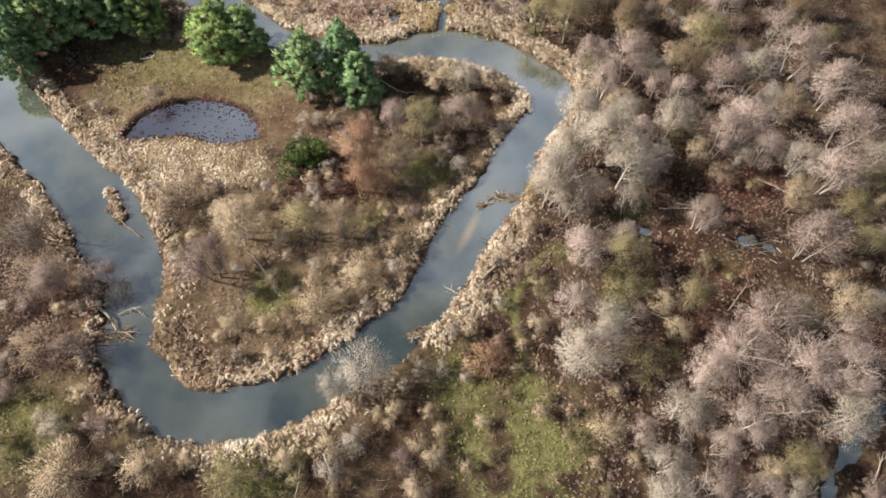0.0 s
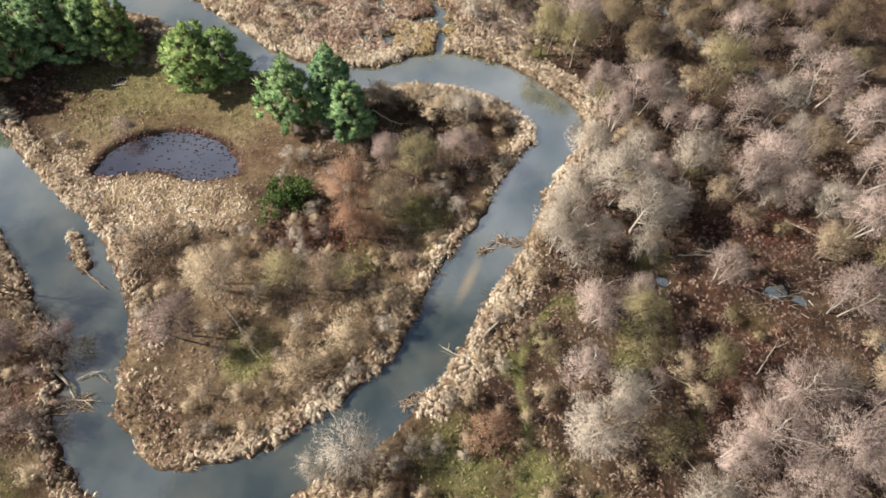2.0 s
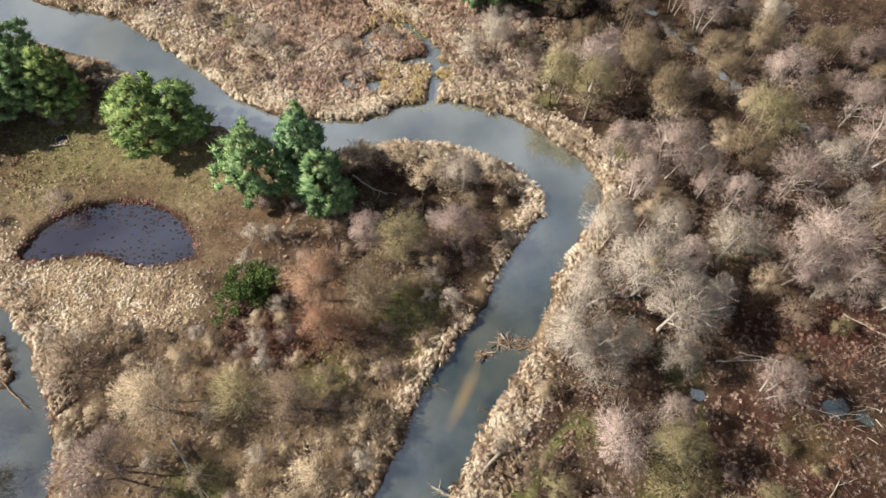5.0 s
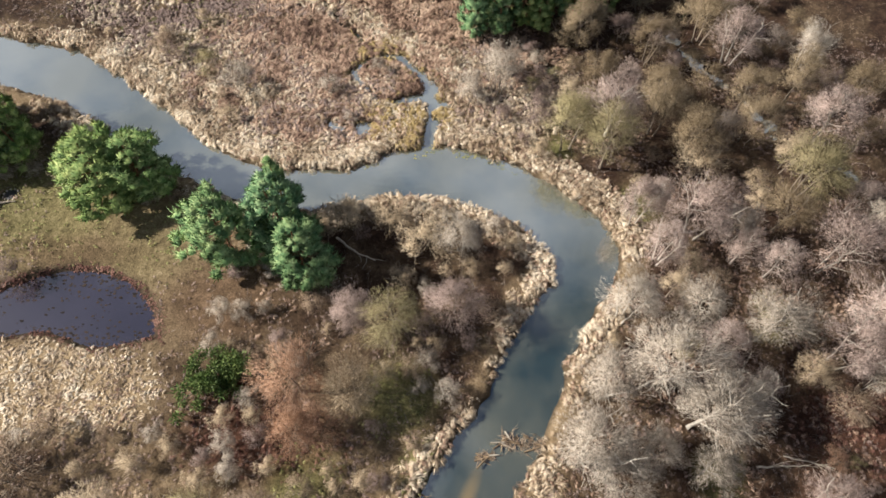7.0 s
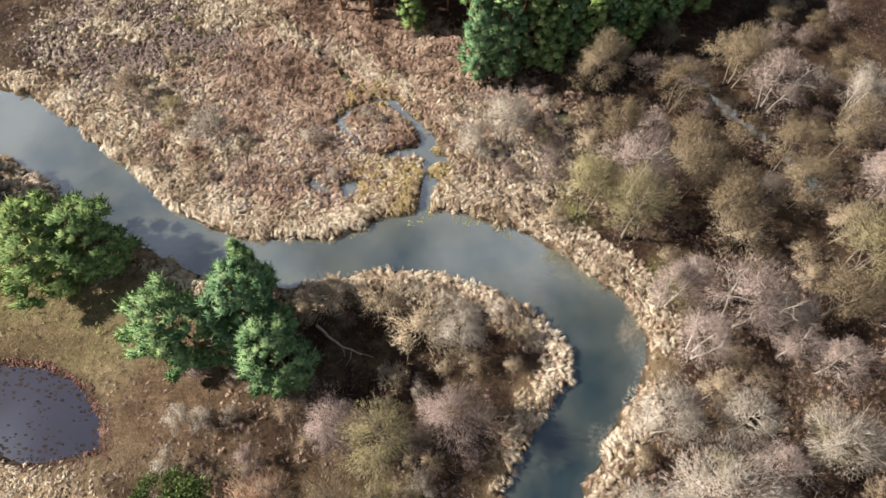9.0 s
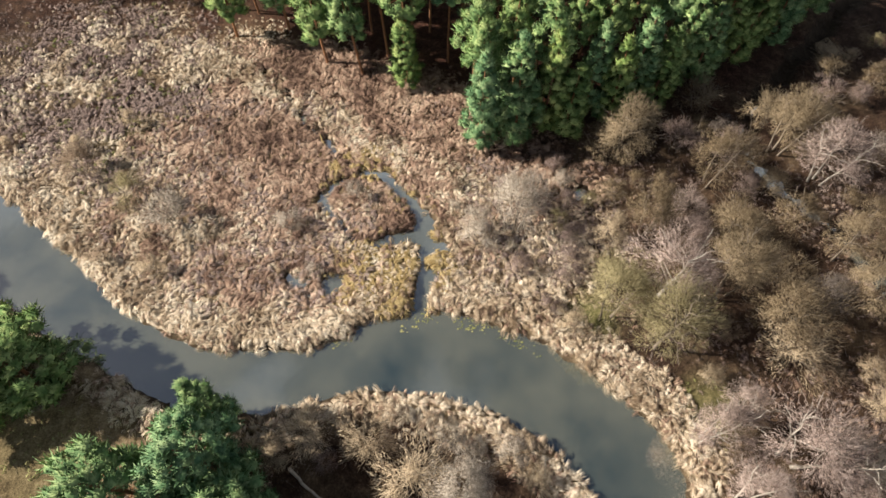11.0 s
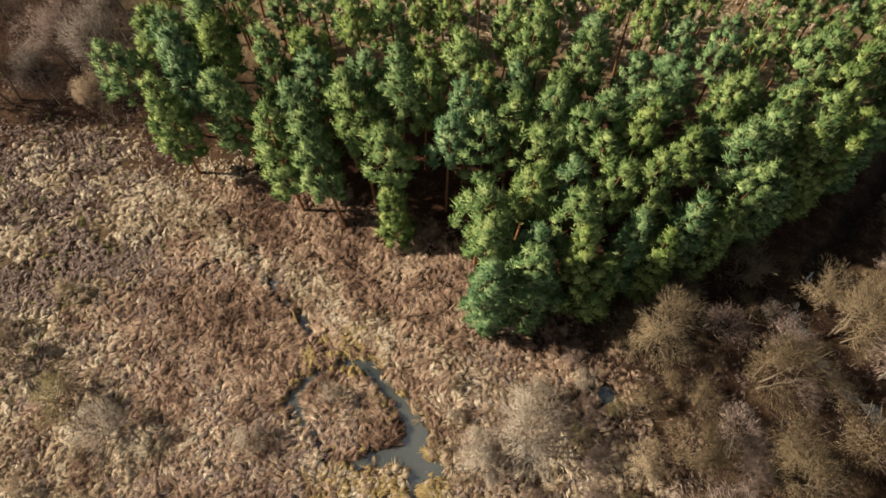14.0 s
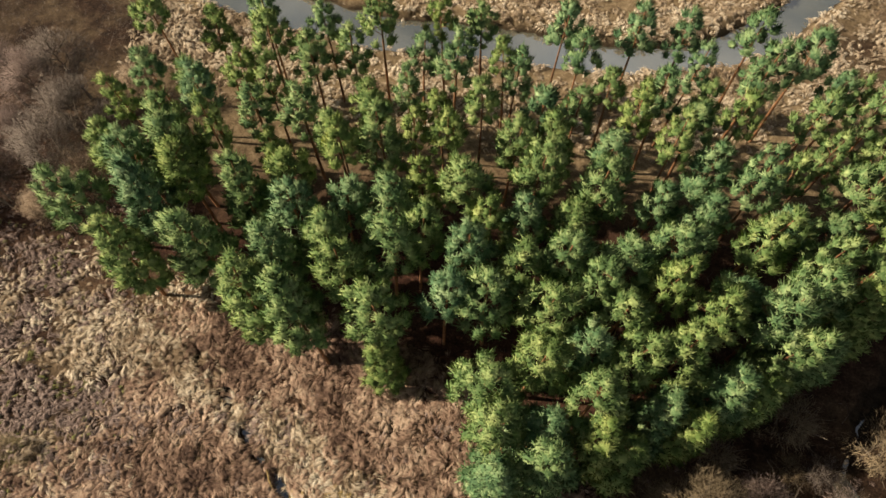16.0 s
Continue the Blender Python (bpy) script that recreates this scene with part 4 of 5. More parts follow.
PALE_STRIP = [(-37, 142, 2.5), (-33, 139.5, 3.5), (-27, 136.5, 2.5), (-15, 130.5, 2.2), (-6, 125.5, 2.2), (2, 121, 1.6), (9, 119, 1.2)]


def pale_strip(x, y):
    """A lighter band of grass between the ditch and the wood."""
    return (1 - smooth(line_gap(x, y, PALE_STRIP), 0.0, 1.8)) * smooth(fractal(x, y, 3.0, 39), 0.36, 0.58)


def sedge_flats(x, y):
    return np.clip(blob(x, y, -6.2, 107.3, 5.2, 4.6, 0.3) + 0.7 * blob(x, y, 0.4, 109.5, 1.5, 3.2, 0.4) + 0.8 * blob(x, y, -10.5, 123, 4, 2.6, 0.5), 0, 1)


def dark_patches(x, y, g):
    """Dark wet rushes in patches through the marsh."""
    return dry(g) * smooth(g[0], 2, 4.5) * np.clip(1.1 * blob(x, y, -20, 108.5, 9, 3.2, 0.4) + blob(x, y, -22, 116, 32, 18, 0.3) * smooth(fractal(x, y, 5.0, 93), 0.54, 0.66) + 0.6 * blob(x, y, 12, 115, 8, 6, 0.4), 0, 1)


def marsh(x, y, g):
    beds = np.clip(blob(x, y, -22, 112, 32, 15, 0.25) + blob(x, y, -45, 116, 14, 9, 0.5) + 0.75 * blob(x, y, 8, 114, 12, 8, 0.4) + 0.7 * blob(x, y, -46, 132, 15, 17, 0.4) * smooth(fractal(x, y, 4.5, 35), 0.52, 0.68), 0, 1) * (1 - 0.6 * smooth(x, -30, -38) * smooth(y, 116, 122) * smooth(fractal(x, y, 5, 33), 0.42, 0.55)) * (1 - marsh_brown(x, y, g))
    return dry(g) * np.maximum(beds * (1 - 0.75 * sedge_flats(x, y)) * (1 - 0.7 * dark_patches(x, y, g)), 0.9 * pale_strip(x, y))


def marsh_brown(x, y, g):
    return dry(g) * np.clip(blob(x, y, -17, 125, 17, 12, 0.2) + 0.55 * blob(x, y, 4, 122, 14, 8, 0.3) + blob(x, y, -14, 133.5, 15, 6.5, 0.3) + 0.8 * blob(x, y, -3, 131, 9, 5, 0.3) + 0.9 * blob(x, y, -20, 139, 10, 4.5, 0.3) + 0.8 * blob(x, y, -6, 136.5, 6, 3.5, 0.3) + blob(x, y, -7.4, 116.4, 4, 4.2, 0.2) + blob(x, y, -19, 108, 9, 3.5, 0.4) + 0.75 * blob(x, y, -25, 113, 30, 14, 0.3) * smooth(fractal(x, y, 3.5, 87), 0.5, 0.6), 0, 1) * smooth(g[0], 2, 5) * (1 - 0.8 * pale_strip(x, y)) * (1 - 0.5 * dark_patches(x, y, g))


tufts("bank_reeds", "pale straw-coloured lodged reeds along the river bank", 190000, (-95, 60, 12, 125), pale_bank, STRAW, 0.8, 9, 0.048, 3, 0.13, 0.15, 0.42)
tufts("brown_bank_reeds", "brownish reeds and sedge behind the river bank", 75000, (-95, 60, 12, 125), bank_reeds, REED, 0.7, 8, 0.045, 4, 0.22, 0.12, 0.35)
tufts("meadow_grass", "pale dry tussock grass of the pond meadow", 60000, (-72, -18, 56, 150), meadow_straw, STRAW, 0.55, 8, 0.055, 5, 0.1, 0.12, 0.15)
tufts("marsh_reeds", "straw-coloured flattened marsh reeds", 80000, (-72, 22, 96, 150), marsh, STRAW, 0.85, 9, 0.05, 7, 0.12, 0.17, 0.3)
def bleached(x, y, g):
    """The palest grass: along the ditch, in tussocks over the rough meadow, and on the sunny banks."""
    tussock = 0.7 * blob(x, y, -46, 128, 15, 18, 0.4) * smooth(fractal(x, y, 3.4, 35), 0.54, 0.64)
    bank = (1 - smooth(g[0], 2.5, 5.0)) * np.clip(blob(x, y, -40, 110, 16, 9, 0.4) + 0.8 * blob(x, y, -19, 101, 9, 4, 0.5) + blob(x, y, 9, 50, 5, 9, 0.4) + blob(x, y, 20, 98, 8, 8, 0.4) + 0.9 * blob(x, y, -39, 18, 8, 7, 0.4), 0, 1) * smooth(fractal(x, y, 3.0, 36), 0.36, 0.52)
    return dry(g) * np.clip(pale_strip(x, y) * 0.6 + blob(x, y, -33.5, 138.5, 4.5, 3.5, 0.4) + tussock + 0.8 * bank, 0, 1)


tufts("bleached_grass", "bleached near-white dead grass in drifts", 100000, (-66, 30, 10, 150), bleached, BLEACHED, 0.8, 8, 0.05, 35, 0.12, 0.15, 0.4)
tufts("dark_rushes", "dark wet rushes among the marsh reeds", 26000, (-58, 24, 98, 136), dark_patches, TWIGS["purple"], 0.8, 8, 0.05, 33, 0.15, 0.15, 0.25)
tufts("reed_bed", "brown flattened reed bed beside the creek", 52000, (-40, 20, 98, 144), marsh_brown, REED, 0.85, 9, 0.05, 9, 0.12, 0.16, 0.3)


def dead_stems(count, seed):
    """Brown dead stalks and brambles on the woodland floor, one sliver each."""
    rng = np.random.default_rng(seed)
    x, y = rng.uniform(-85, 85, count), rng.uniform(8, 200, count)
    g = gaps(x, y)
    keep = rng.random(count) < dry(g) * (1 - 0.85 * cover(x, y, g)[:, 0]) * smooth(fractal(x, y, 3.0, 61), 0.3, 0.55) * (1 - blob(x, y, -45, 80, 22, 12, 0.3)) * (1 - 0.95 * smooth(y, 122, 132) * smooth(x, -36, -26))
    x, y = x[keep], y[keep]
    a = 2 * math.pi * rng.random(len(x))
    size = rng.uniform(0.5, 1.4, len(x))
    d = np.stack([np.cos(a), np.sin(a), rng.uniform(0.15, 1.2, len(x))], -1) * size[:, None]
    v, f = slivers(np.stack([x, y, height(x, y) - 0.03], -1), d, 0.055 * rng.uniform(0.5, 1.3, len(x)), rng)
    tagged(new("dead_stalks", mesh_of("dead_stalks", v, f, TWIGS["dusky"])), "dead brown stalks and brambles on the woodland floor", "undergrowth", kind="stuff")


dead_stems(110000, 77)


# ---- dead wood, islets, small things ----
def deadwood(name, label, rows, r, forks=0, material=None, seed=1, group="", spread=0.5):
    """A fallen trunk through rows of (x, y, z), with side branches as parts."""
    rnd = random.Random(seed)
    ob = tagged(new(name), label, "log", group)
    base = Vector(rows[0])
    ob.location = base
    line = [Vector(p) - base for p in spline(rows, 5)]
    n = len(line) - 1
    chain = [(p + Vector((rnd.gauss(0, 0.05), rnd.gauss(0, 0.05), 0)), r * (1 - 0.6 * k / n)) for k, p in enumerate(line)]
    material = material or PALE_WOOD
    part("trunk", mesh_of("trunk", *tubes([chain], 7), material, True), ob)
    length = (line[-1] - line[0]).length
    for f in range(forks):
        k = rnd.randrange(n // 3, n + 1)
        d = (line[-1] - line[0]).normalized() + Vector((rnd.gauss(0, spread), rnd.gauss(0, spread), rnd.uniform(0.0, 0.5)))
        a = chain[k][0]
        b = a + d.normalized() * length * rnd.uniform(0.2, 0.45)
        mid = a.lerp(b, 0.5) + Vector((rnd.gauss(0, 0.12), rnd.gauss(0, 0.12), 0.1))
        part("branch", mesh_of("branch", *tubes([[(a, chain[k][1] * 0.6), (mid, chain[k][1] * 0.4), (b, 0.015)]], 5), material, True), ob)
    return ob


DARK_WOOD = plant_mat("wet_dark_wood", (0.03, 0.022, 0.016), (0.09, 0.066, 0.045), (0.22, 0.16, 0.10), scale=3.0)
deadwood("fallen_log", "pale curved fallen trunk lying from bank into river", [(-50.5, 38.6, 0.7), (-48, 37, 0.6), (-46.5, 35, 0.3), (-44.6, 35.1, 0.15)], 0.24, 2, seed=2)
deadwood("fallen_branch", "greenish bare branch lying in the river", [(-47.2, 37.6, 0.3), (-45.2, 38.8, 0.5), (-43.2, 37.6, 0.3)], 0.1, 6, seed=3)
deadwood("sunken_log", "dark wet log between islet and bank", [(-52.8, 54.8, 0.3), (-50.5, 53, 0.12), (-47.8, 51.2, 0.2)], 0.14, 3, DARK_WOOD, seed=4, spread=0.3)
deadwood("dead_trunk", "forked pale dead trunk lying among bushes", [(-28.8, 48.2, 1.8), (-26.4, 45.3, 1.4), (-24.2, 42.2, 0.9)], 0.2, 6, seed=5, spread=0.3)
deadwood("fallen_log", "yellow lichen-covered log lying on the spit", [(-12.4, 87.3, 1.6), (-9.8, 85.2, 1.8), (-7, 84.2, 1.5)], 0.17, 3, seed=6)
deadwood("fallen_log", "pale broken trunk lying on the reed bank", [(9.5, 48.6, 1.2), (6.8, 45.8, 1.0), (4.4, 43.2, 0.5)], 0.22, 3, seed=7, spread=0.3)
deadwood("snag", "short pale snag sticking out of the river bank", [(4.2, 43.6, 0.2), (3, 44, 0.6), (1.6, 44.6, 0.8)], 0.16, 4, seed=8, spread=0.7)
deadwood("snag", "dark snag standing out of the reed bank", [(9.3, 53.2, 0.3), (8, 53.6, 0.5), (7, 54, 0.6)], 0.11, 1, DARK_WOOD, seed=9)
deadwood("snag", "dark snag at the water's edge", [(-0.4, 57.4, 0.3), (0.8, 56.6, 0.3), (2, 56.2, 0.4)], 0.1, 3, DARK_WOOD, seed=10)
deadwood("dead_trunk", "bleached dead limb lying above the south bank", [(-13.5, 18.8, 1.6), (-12.4, 16.6, 1.3), (-11.8, 14.4, 0.9)], 0.14, 5, seed=11)
deadwood("dead_trunk", "bleached dead limb lying above the south bank", [(-16.5, 17.6, 1.4), (-16.3, 15.6, 1.6), (-16.6, 13.6, 1.0)], 0.12, 3, seed=12)
for k, (x, y, a, ln) in enumerate([(50.5, 54.2, 10, 6.5), (53, 53.4, -38, 5), (54.6, 56.6, 160, 4), (51, 57.4, 140, 4.2), (52.6, 55.4, 15, 5), (56.8, 53, -60, 4), (50, 52.8, 40, 5), (57.6, 57.4, 60, 4), (49, 55.6, -20, 4.4), (54.5, 51.4, 25, 5)]):
    ca, sa = math.cos(radians(a)) * ln / 2, math.sin(radians(a)) * ln / 2
    deadwood("fallen_log", "bleached fallen trunk lying across a dark woodland pool", [(x - ca, y - sa, 0.5), (x, y, 0.35), (x + ca, y + sa, 0.55)], rnd.uniform(0.06, 0.1), 2, DARK_WOOD if k % 3 == 0 else PALE_WOOD, seed=20 + k, group="logs in the woodland pool")
for k, (x, y, a, ln) in enumerate([(61, 20.5, 55, 5), (63.5, 21.5, 35, 3.4), (43, 62, -10, 5.5), (40, 61.4, 5, 6), (47, 45, 50, 6), (35, 41, -25, 5), (30, 40, 30, 5), (58, 67, -30, 6)]):
    ca, sa = math.cos(radians(a)) * ln / 2, math.sin(radians(a)) * ln / 2
    deadwood("fallen_log", "weathered fallen trunk on the woodland floor", [(x - ca, y - sa, 1.0), (x, y, 0.9), (x + ca, y + sa, 0.8)], rnd.uniform(0.08, 0.13), 4, seed=40 + k, group="logs of the wet wood", spread=0.35)
deadwood("fallen_log", "yellow-green mossy pole lying beside the creek", [(-15.6, 127.2, 0.7), (-14.6, 125.4, 0.6), (-13.2, 124.4, 0.5)], 0.1, 0, SEDGE, seed=60)


def log_jam(name, label, x0, y0, x1, y1, wide, count, seed):
    """A raft of brown logs, sticks and reed caught in the river."""
    rnd, rng = random.Random(seed), np.random.default_rng(seed)
    ob = tagged(new(name), label, "driftwood")
    ob.location = (x0, y0, 0)
    ax, ay = x1 - x0, y1 - y0
    ln = math.hypot(ax, ay)
    for k in range(count):
        t, o = rnd.random(), rnd.gauss(0, wide * 0.35)
        cx, cy = ax * t - ay / ln * o, ay * t + ax / ln * o
        a = math.atan2(ay, ax) + rnd.gauss(0, 0.6)
        half = rnd.uniform(0.5, 1.3)
        z = rnd.uniform(0.02, 0.32)
        d = Vector((math.cos(a), math.sin(a), rnd.gauss(0, 0.12))) * half
        c = Vector((cx, cy, z))
        part("log", mesh_of("log", *tubes([[(c - d, 0.09), (c, 0.1), (c + d, 0.05)]], 6), DARK_WOOD if k % 5 else PALE_WOOD), ob)
    n = count * 26
    t, o = rng.random(n), rng.normal(0, wide * 0.36, n)
    base = np.stack([ax * t - ay / ln * o, ay * t + ax / ln * o, rng.uniform(0, 0.25, n)], -1)
    way = rng.normal(size=(n, 3)) * np.array([0.45, 0.45, 0.16])
    part("reed_litter", mesh_of("reed_litter", *slivers(base, way, 0.1, rng), TWIGS["brown"]), ob)


log_jam("log_jam", "raft of brown driftwood and reed reaching into the river", 9.2, 62.9, 15.6, 62.2, 1.3, 16, 1)
log_jam("log_jam", "small floating raft of driftwood and reed", 6.6, 60.7, 8.6, 61.1, 0.6, 5, 2)
log_jam("log_jam", "dark driftwood caught along the river bank", -3.6, 36.2, 1.2, 38.4, 1.2, 13, 3)
log_jam("log_jam", "driftwood lodged under a willow at the bank", -49.5, 33.6, -44.6, 35.0, 1.6, 14, 4)


def leafy_bush(x, y, h, r, seed, label):
    """An evergreen bush: leaf clumps over a few stems."""
    rnd, rng = random.Random(seed), np.random.default_rng(seed)
    ob = tagged(new("ivy_bush"), label, "bush")
    ob.location = (x, y, float(height(np.array([x]), np.array([y]))[0]))
    ends = [Vector((rnd.gauss(0, 0.5) * r, rnd.gauss(0, 0.5) * r, h * rnd.uniform(0.35, 1.0))) for _ in range(34)]
    part("stem", mesh_of("stem", *tubes([[(Vector((0, 0, -0.3)), 0.1), (e * 0.5 + Vector((0, 0, 0.2)), 0.06), (e, 0.02)] for e in ends[:10]], 4), BARK), ob)
    c = np.array([tuple(e) for e in ends])
    n = 4200
    pick = rng.integers(0, len(c), n)
    d = rng.normal(size=(n, 3))
    d /= np.linalg.norm(d, axis=1, keepdims=True)
    base = c[pick] + d * (0.75 * rng.random((n, 1)) ** 0.5)
    base[:, 2] = np.maximum(base[:, 2], 0.05)
    part("foliage", mesh_of("foliage", *slivers(base, (d + rng.normal(size=(n, 3)) * 0.5) * 0.26, 0.2, rng), IVY), ob)


leafy_bush(-25.2, 67.2, 3.4, 2.6, 5, "dark green ivy-clad evergreen bush beside the meadow")
leafy_bush(-22, 69, 2.8, 1.9, 6, "dark green evergreen bush with a dead fallen top")


def fire_pit(x, y):
    """A dark round of ash with a log bench beside it on the meadow."""
    z = float(height(np.array([x]), np.array([y]))[0])
    pit = tagged(new("fire_pit"), "dark ash heap ringed with stones on the meadow", "fire pit")
    pit.location = (x, y, z)
    rng = np.random.default_rng(3)
    n = 22
    ring = [(math.cos(2 * math.pi * k / n) * 0.9 * (1 + 0.15 * math.sin(3 * k)), math.sin(2 * math.pi * k / n) * 0.8, 0.06) for k in range(n)]
    ash = bpy.data.materials.new("ash")
    ash.use_nodes = True
    ash.node_tree.nodes["Principled BSDF"].inputs["Base Color"].default_value = (0.03, 0.03, 0.033, 1)
    part("ash_bed", mesh_of("ash_bed", [(0, 0, 0.16)] + ring + [(px * 1.2, py * 1.2, -0.15) for px, py, _ in ring],
                            [(0, 1 + k, 1 + (k + 1) % n) for k in range(n)] + [(1 + k, 1 + n + k, 1 + n + (k + 1) % n) for k in range(n)] + [(1 + k, 1 + n + (k + 1) % n, 1 + (k + 1) % n) for k in range(n)], ash), pit)
    for k in range(11):
        a = 2 * math.pi * k / 11 + 0.2
        v = ICO_V * rng.uniform(0.13, 0.22, (12, 1)) * np.array([1, 1, 0.7]) + np.array([math.cos(a) * 1.02, math.sin(a) * 0.92, 0.08])
        part("stone", mesh_of("stone", v, np.vstack([ICO_F, [(11, 7, 6), (11, 8, 7), (11, 9, 8), (11, 10, 9), (11, 6, 10)]]), PALE_WOOD), pit)
    deadwood("log_bench", "pale split log laid as a bench by the fire", [(x - 1.3, y - 1.5, z + 0.22), (x, y - 1.35, z + 0.24), (x + 1.2, y - 1.1, z + 0.22)], 0.2, 0, seed=70)
    deadwood("log_bench", "dark split log laid as a bench by the fire", [(x - 1.5, y - 0.8, z + 0.2), (x - 1.45, y, z + 0.22), (x - 1.2, y + 0.8, z + 0.2)], 0.18, 0, DARK_WOOD, seed=71)


fire_pit(-58.2, 92.2)


def floaters(name, label, count, box, dense, material, size, z, seed, flat=True):
    """Leaves and weed afloat: small flat pieces, one mesh."""
    rng = np.random.default_rng(seed)
    x, y = rng.uniform(box[0], box[1], count), rng.uniform(box[2], box[3], count)
    keep = rng.random(count) < dense(x, y)
    x, y = x[keep], y[keep]
    n, k = len(x), 6
    a = np.linspace(0, 2 * math.pi, k, endpoint=False)[None] + rng.uniform(0, 6.28, (n, 1))
    rad = size * rng.uniform(0.4, 1.2, (n, 1)) * rng.uniform(0.5, 1.2, (n, k))
    v = np.stack([x[:, None] + np.cos(a) * rad * 1.5, y[:, None] + np.sin(a) * rad, np.full((n, k), z) + rng.uniform(0, 0.02, (n, 1))], -1).reshape(-1, 3)
    i = np.arange(n)[:, None] * k
    f = np.stack([np.concatenate([i, i + j, i + j + 1], 1) for j in range(1, k - 1)], 1).reshape(-1, 3)
    tagged(new(name, mesh_of(name, v, f, material)), label, "floating plants", kind="stuff")


LEAF_LITTER = plant_mat("sodden_leaves", (0.006, 0.005, 0.005), (0.016, 0.012, 0.011), (0.04, 0.028, 0.022), scale=3.0)
floaters("floating_leaves", "dark sodden leaf clumps on the pond", 1500, (-58, -32, 70, 83), lambda x, y: (pond_gap(x, y) < -0.2) * (0.04 + 0.5 * smooth(fractal(x, y, 3, 91), 0.4, 0.7) + 0.8 * (pond_gap(x, y) > -1.0)), LEAF_LITTER, 0.17, 0.075, 3)
floaters("water_weed", "yellow-green water weed along the river margin", 1800, (-14, 12, 99.5, 106), lambda x, y: (river_gap(x, y) < -0.1) * (river_gap(x, y) > -1.3) * smooth(fractal(x, y, 2.0, 92), 0.45, 0.65), GRASS, 0.08, 0.02, 4)
floaters("duckweed", "bright green weed patches on the river", 500, (-4, 10, 99, 105), lambda x, y: np.maximum(blob(x, y, -2.4, 102.2, 0.9, 0.6, 0.4), 0.8 * blob(x, y, 5, 102.4, 1.8, 0.5, 0.4)), GRASS, 0.12, 0.03, 5)
def creek_mouth(x, y, g):
    """Sedge on the wet flats of the creek mouth, and scattered hummocks standing in its water."""
    flats = sedge_flats(x, y) * smooth(fractal(x, y, 1.6, 71), 0.36, 0.52)
    fringe = 0.5 * smooth(g[1], -0.7, 0.0) * (1 - smooth(g[1], 0.2, 1.2)) * smooth(fractal(x, y, 1.1, 72), 0.5, 0.6)
    return np.maximum(flats * smooth(g[1], -0.5, 0.2), fringe) * smooth(g[0], -0.2, 0.4)


tufts("ochre_sedge", "ochre sedge tussocks in the creek mouth", 15000, (-16, 3, 103, 126), creek_mouth, SEDGE, 0.75, 8, 0.065, 11, 0.2, 0.15, 0.25)
tufts("pond_sedge", "dark brown sedge fringe round the pond", 9000, (-60, -31, 69, 84), lambda x, y, g: smooth(g[3], -0.4, 0.0) * (1 - smooth(g[3], 0.5, 1.3)), BRAMBLE, 0.4, 7, 0.045, 13, 0.15, 0.1, 0.05)
tufts("short_grass", "short green grass and moss of the clearings", 34000, (-66, 30, 10, 98), lambda x, y, g: dry(g) * cover(x, y, g)[:, 1], GRASS, 0.42, 5, 0.06, 15)


def tussocks(x, y, g):
    """Patches of the wet wood's floor."""
    return dry(g) * smooth(x, 12, 18) * (1 - smooth(y, 112, 120)) * smooth(g[0], 3, 5) * smooth(fractal(x, y, 6, 44), 0.5, 0.62) * (1 - 0.85 * blob(x, y, 50, 58, 11, 12, 0.3)) + 0.8 * dry(g) * blob(x, y, 38.5, 50, 4.5, 8, 0.4) * smooth(fractal(x, y, 1.8, 45), 0.42, 0.55)


def brambles(x, y, g):
    return dry(g) * np.clip(blob(x, y, 52, 66, 9, 5, 0.4) + blob(x, y, -18, 62, 9, 4, 0.5) + blob(x, y, 8, 33, 4, 3, 0.5) + blob(x, y, 68, 40, 7, 6, 0.5) + blob(x, y, -53, 38, 7, 9, 0.5)
                            + 0.6 * blob(x, y, 42, 42, 8, 6, 0.5) + 0.5 * blob(x, y, -66, 87, 8, 4, 0.5), 0, 1)


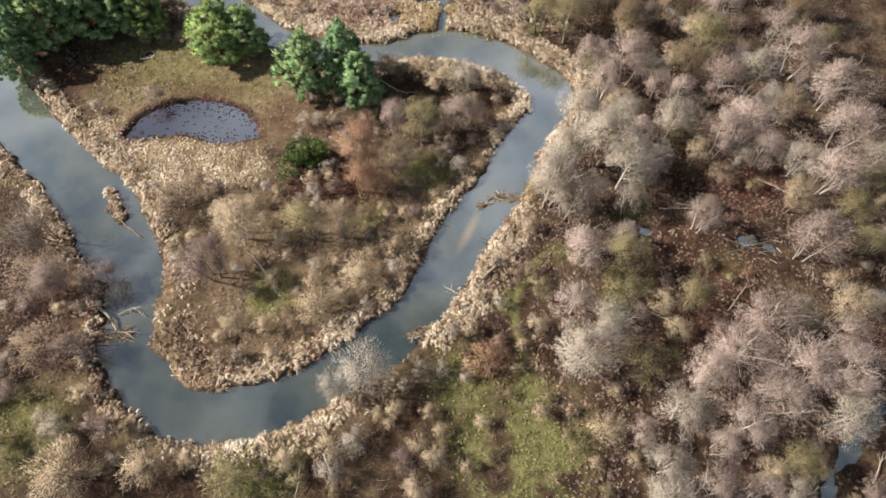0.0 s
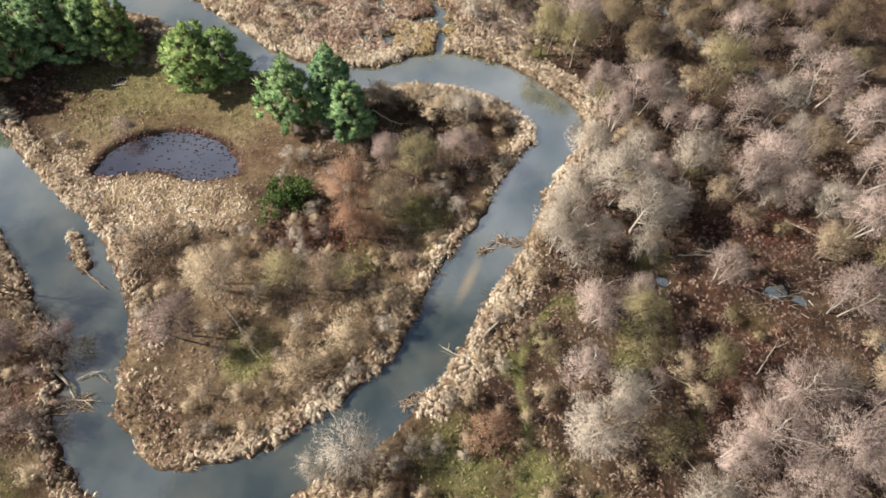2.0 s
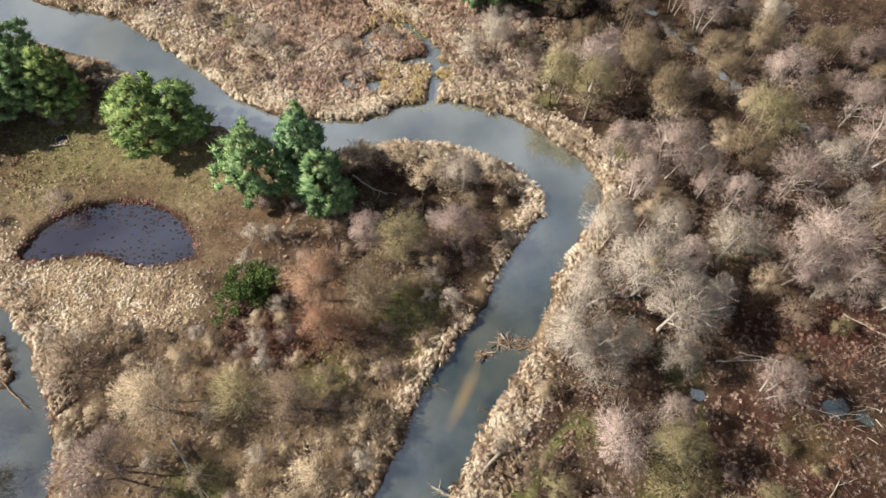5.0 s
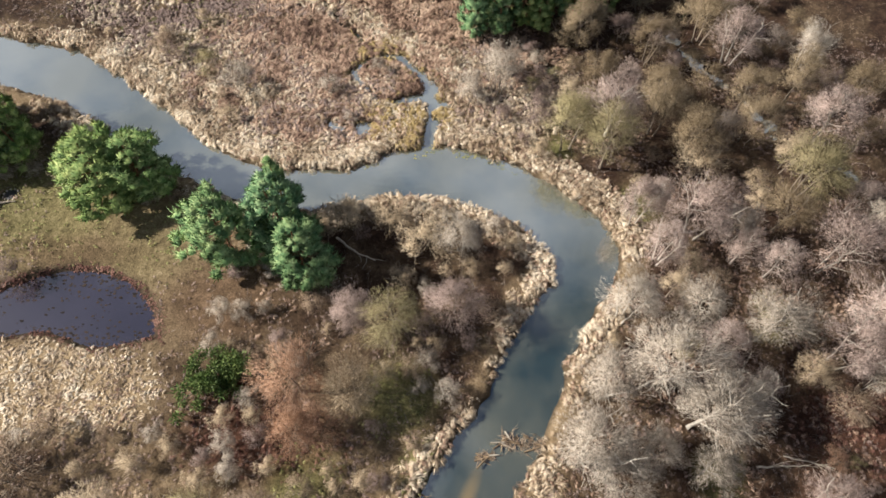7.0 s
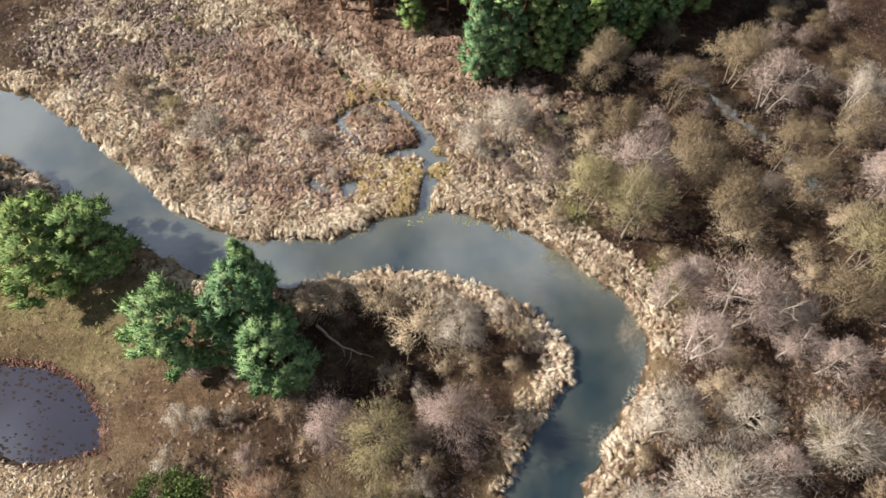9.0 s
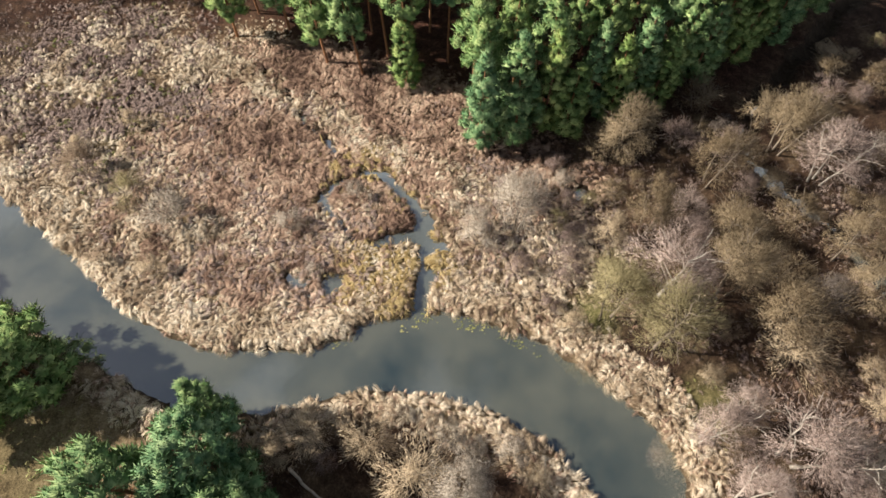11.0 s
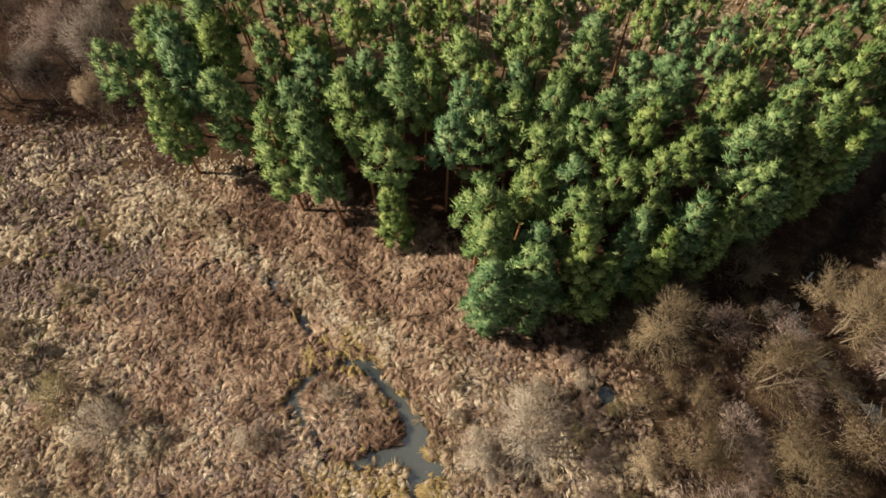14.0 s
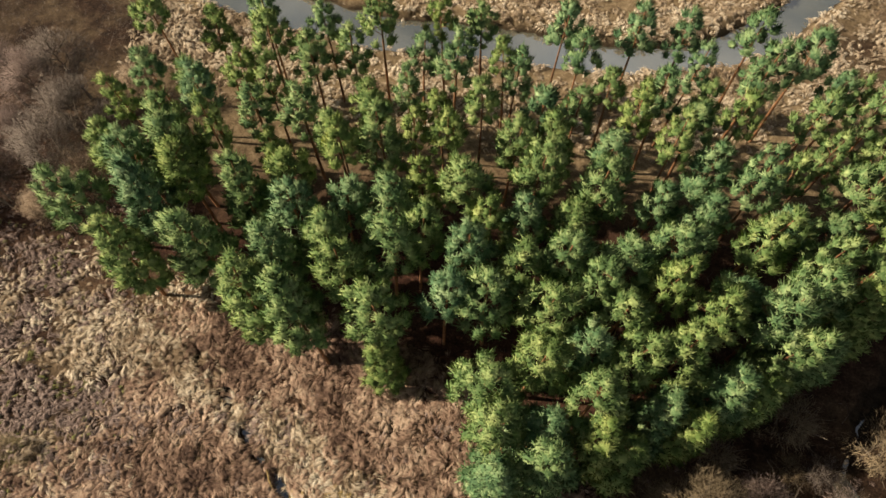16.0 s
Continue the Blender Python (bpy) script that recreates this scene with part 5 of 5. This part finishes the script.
tufts("woodland_tussocks", "ochre grass tussocks on the wet woodland floor", 22000, (12, 80, 12, 120), tussocks, REED, 0.6, 7, 0.05, 17)
tufts("brambles", "russet brambles and bracken on the ground", 36000, (-72, 78, 24, 95), brambles, BRAMBLE, 0.6, 8, 0.045, 19, 0.12, 0.15, 0.35)


def low_scrub(x, y, g):
    """Knee-high twiggy growth between the bushes, on the spit and in the wet wood."""
    wood = smooth(x, 12, 20) * (1 - smooth(y, 124, 132))
    spit = blob(x, y, -14, 56, 34, 26, 0.3)
    west = 1 - smooth(x, -60, -46)
    return dry(g) * smooth(g[0], 1.5, 4) * np.clip(wood + spit + west + blob(x, y, -48, 154, 19, 11, 0.3), 0, 1) * (1 - cover(x, y, g)[:, 1]) * smooth(fractal(x, y, 4.0, 66), 0.34, 0.55)


tufts("low_scrub", "knee-high purplish brown twigs and dead bracken", 60000, (-78, 72, 12, 164), low_scrub, TWIGS["purple"], 0.5, 7, 0.04, 27, 0.3, 0.16, 0.3)
tufts("dead_bracken", "tan dead grass and bracken between the bushes", 36000, (-78, 72, 12, 126), lambda x, y, g: low_scrub(x, y, g) * smooth(fractal(x, y, 5.0, 67), 0.48, 0.6), REED, 0.55, 7, 0.045, 29, 0.3, 0.14, 0.3)


def west_marsh(x, y, g):
    """Dark herbs and rushes between the pale tussocks west of the creek."""
    return dry(g) * blob(x, y, -46, 131, 16, 19, 0.3) * (1 - smooth(fractal(x, y, 4.5, 35), 0.50, 0.66)) * smooth(g[0], 5, 8)


tufts("dead_herbs", "dark dead herbs and rushes of the rough meadow", 16000, (-66, -28, 108, 152), west_marsh, TWIGS["purple"], 0.75, 7, 0.07, 21, 0.25)
tufts("rushes", "green rush tufts of the rough meadow", 5000, (-66, -28, 108, 152), lambda x, y, g: west_marsh(x, y, g) * smooth(fractal(x, y, 3.0, 37), 0.5, 0.62), GRASS, 0.6, 7, 0.06, 23, 0.25)

tufts("far_reeds", "pale reeds along the backwater north of the wood", 30000, (-45, 62, 164, 202), lambda x, y, g: dry(g) * (1 - smooth(g[0], 8, 17)) * smooth(fractal(x, y, 8, 31), 0.2, 0.4), STRAW, 0.9, 6, 0.08, 25, 0.25)
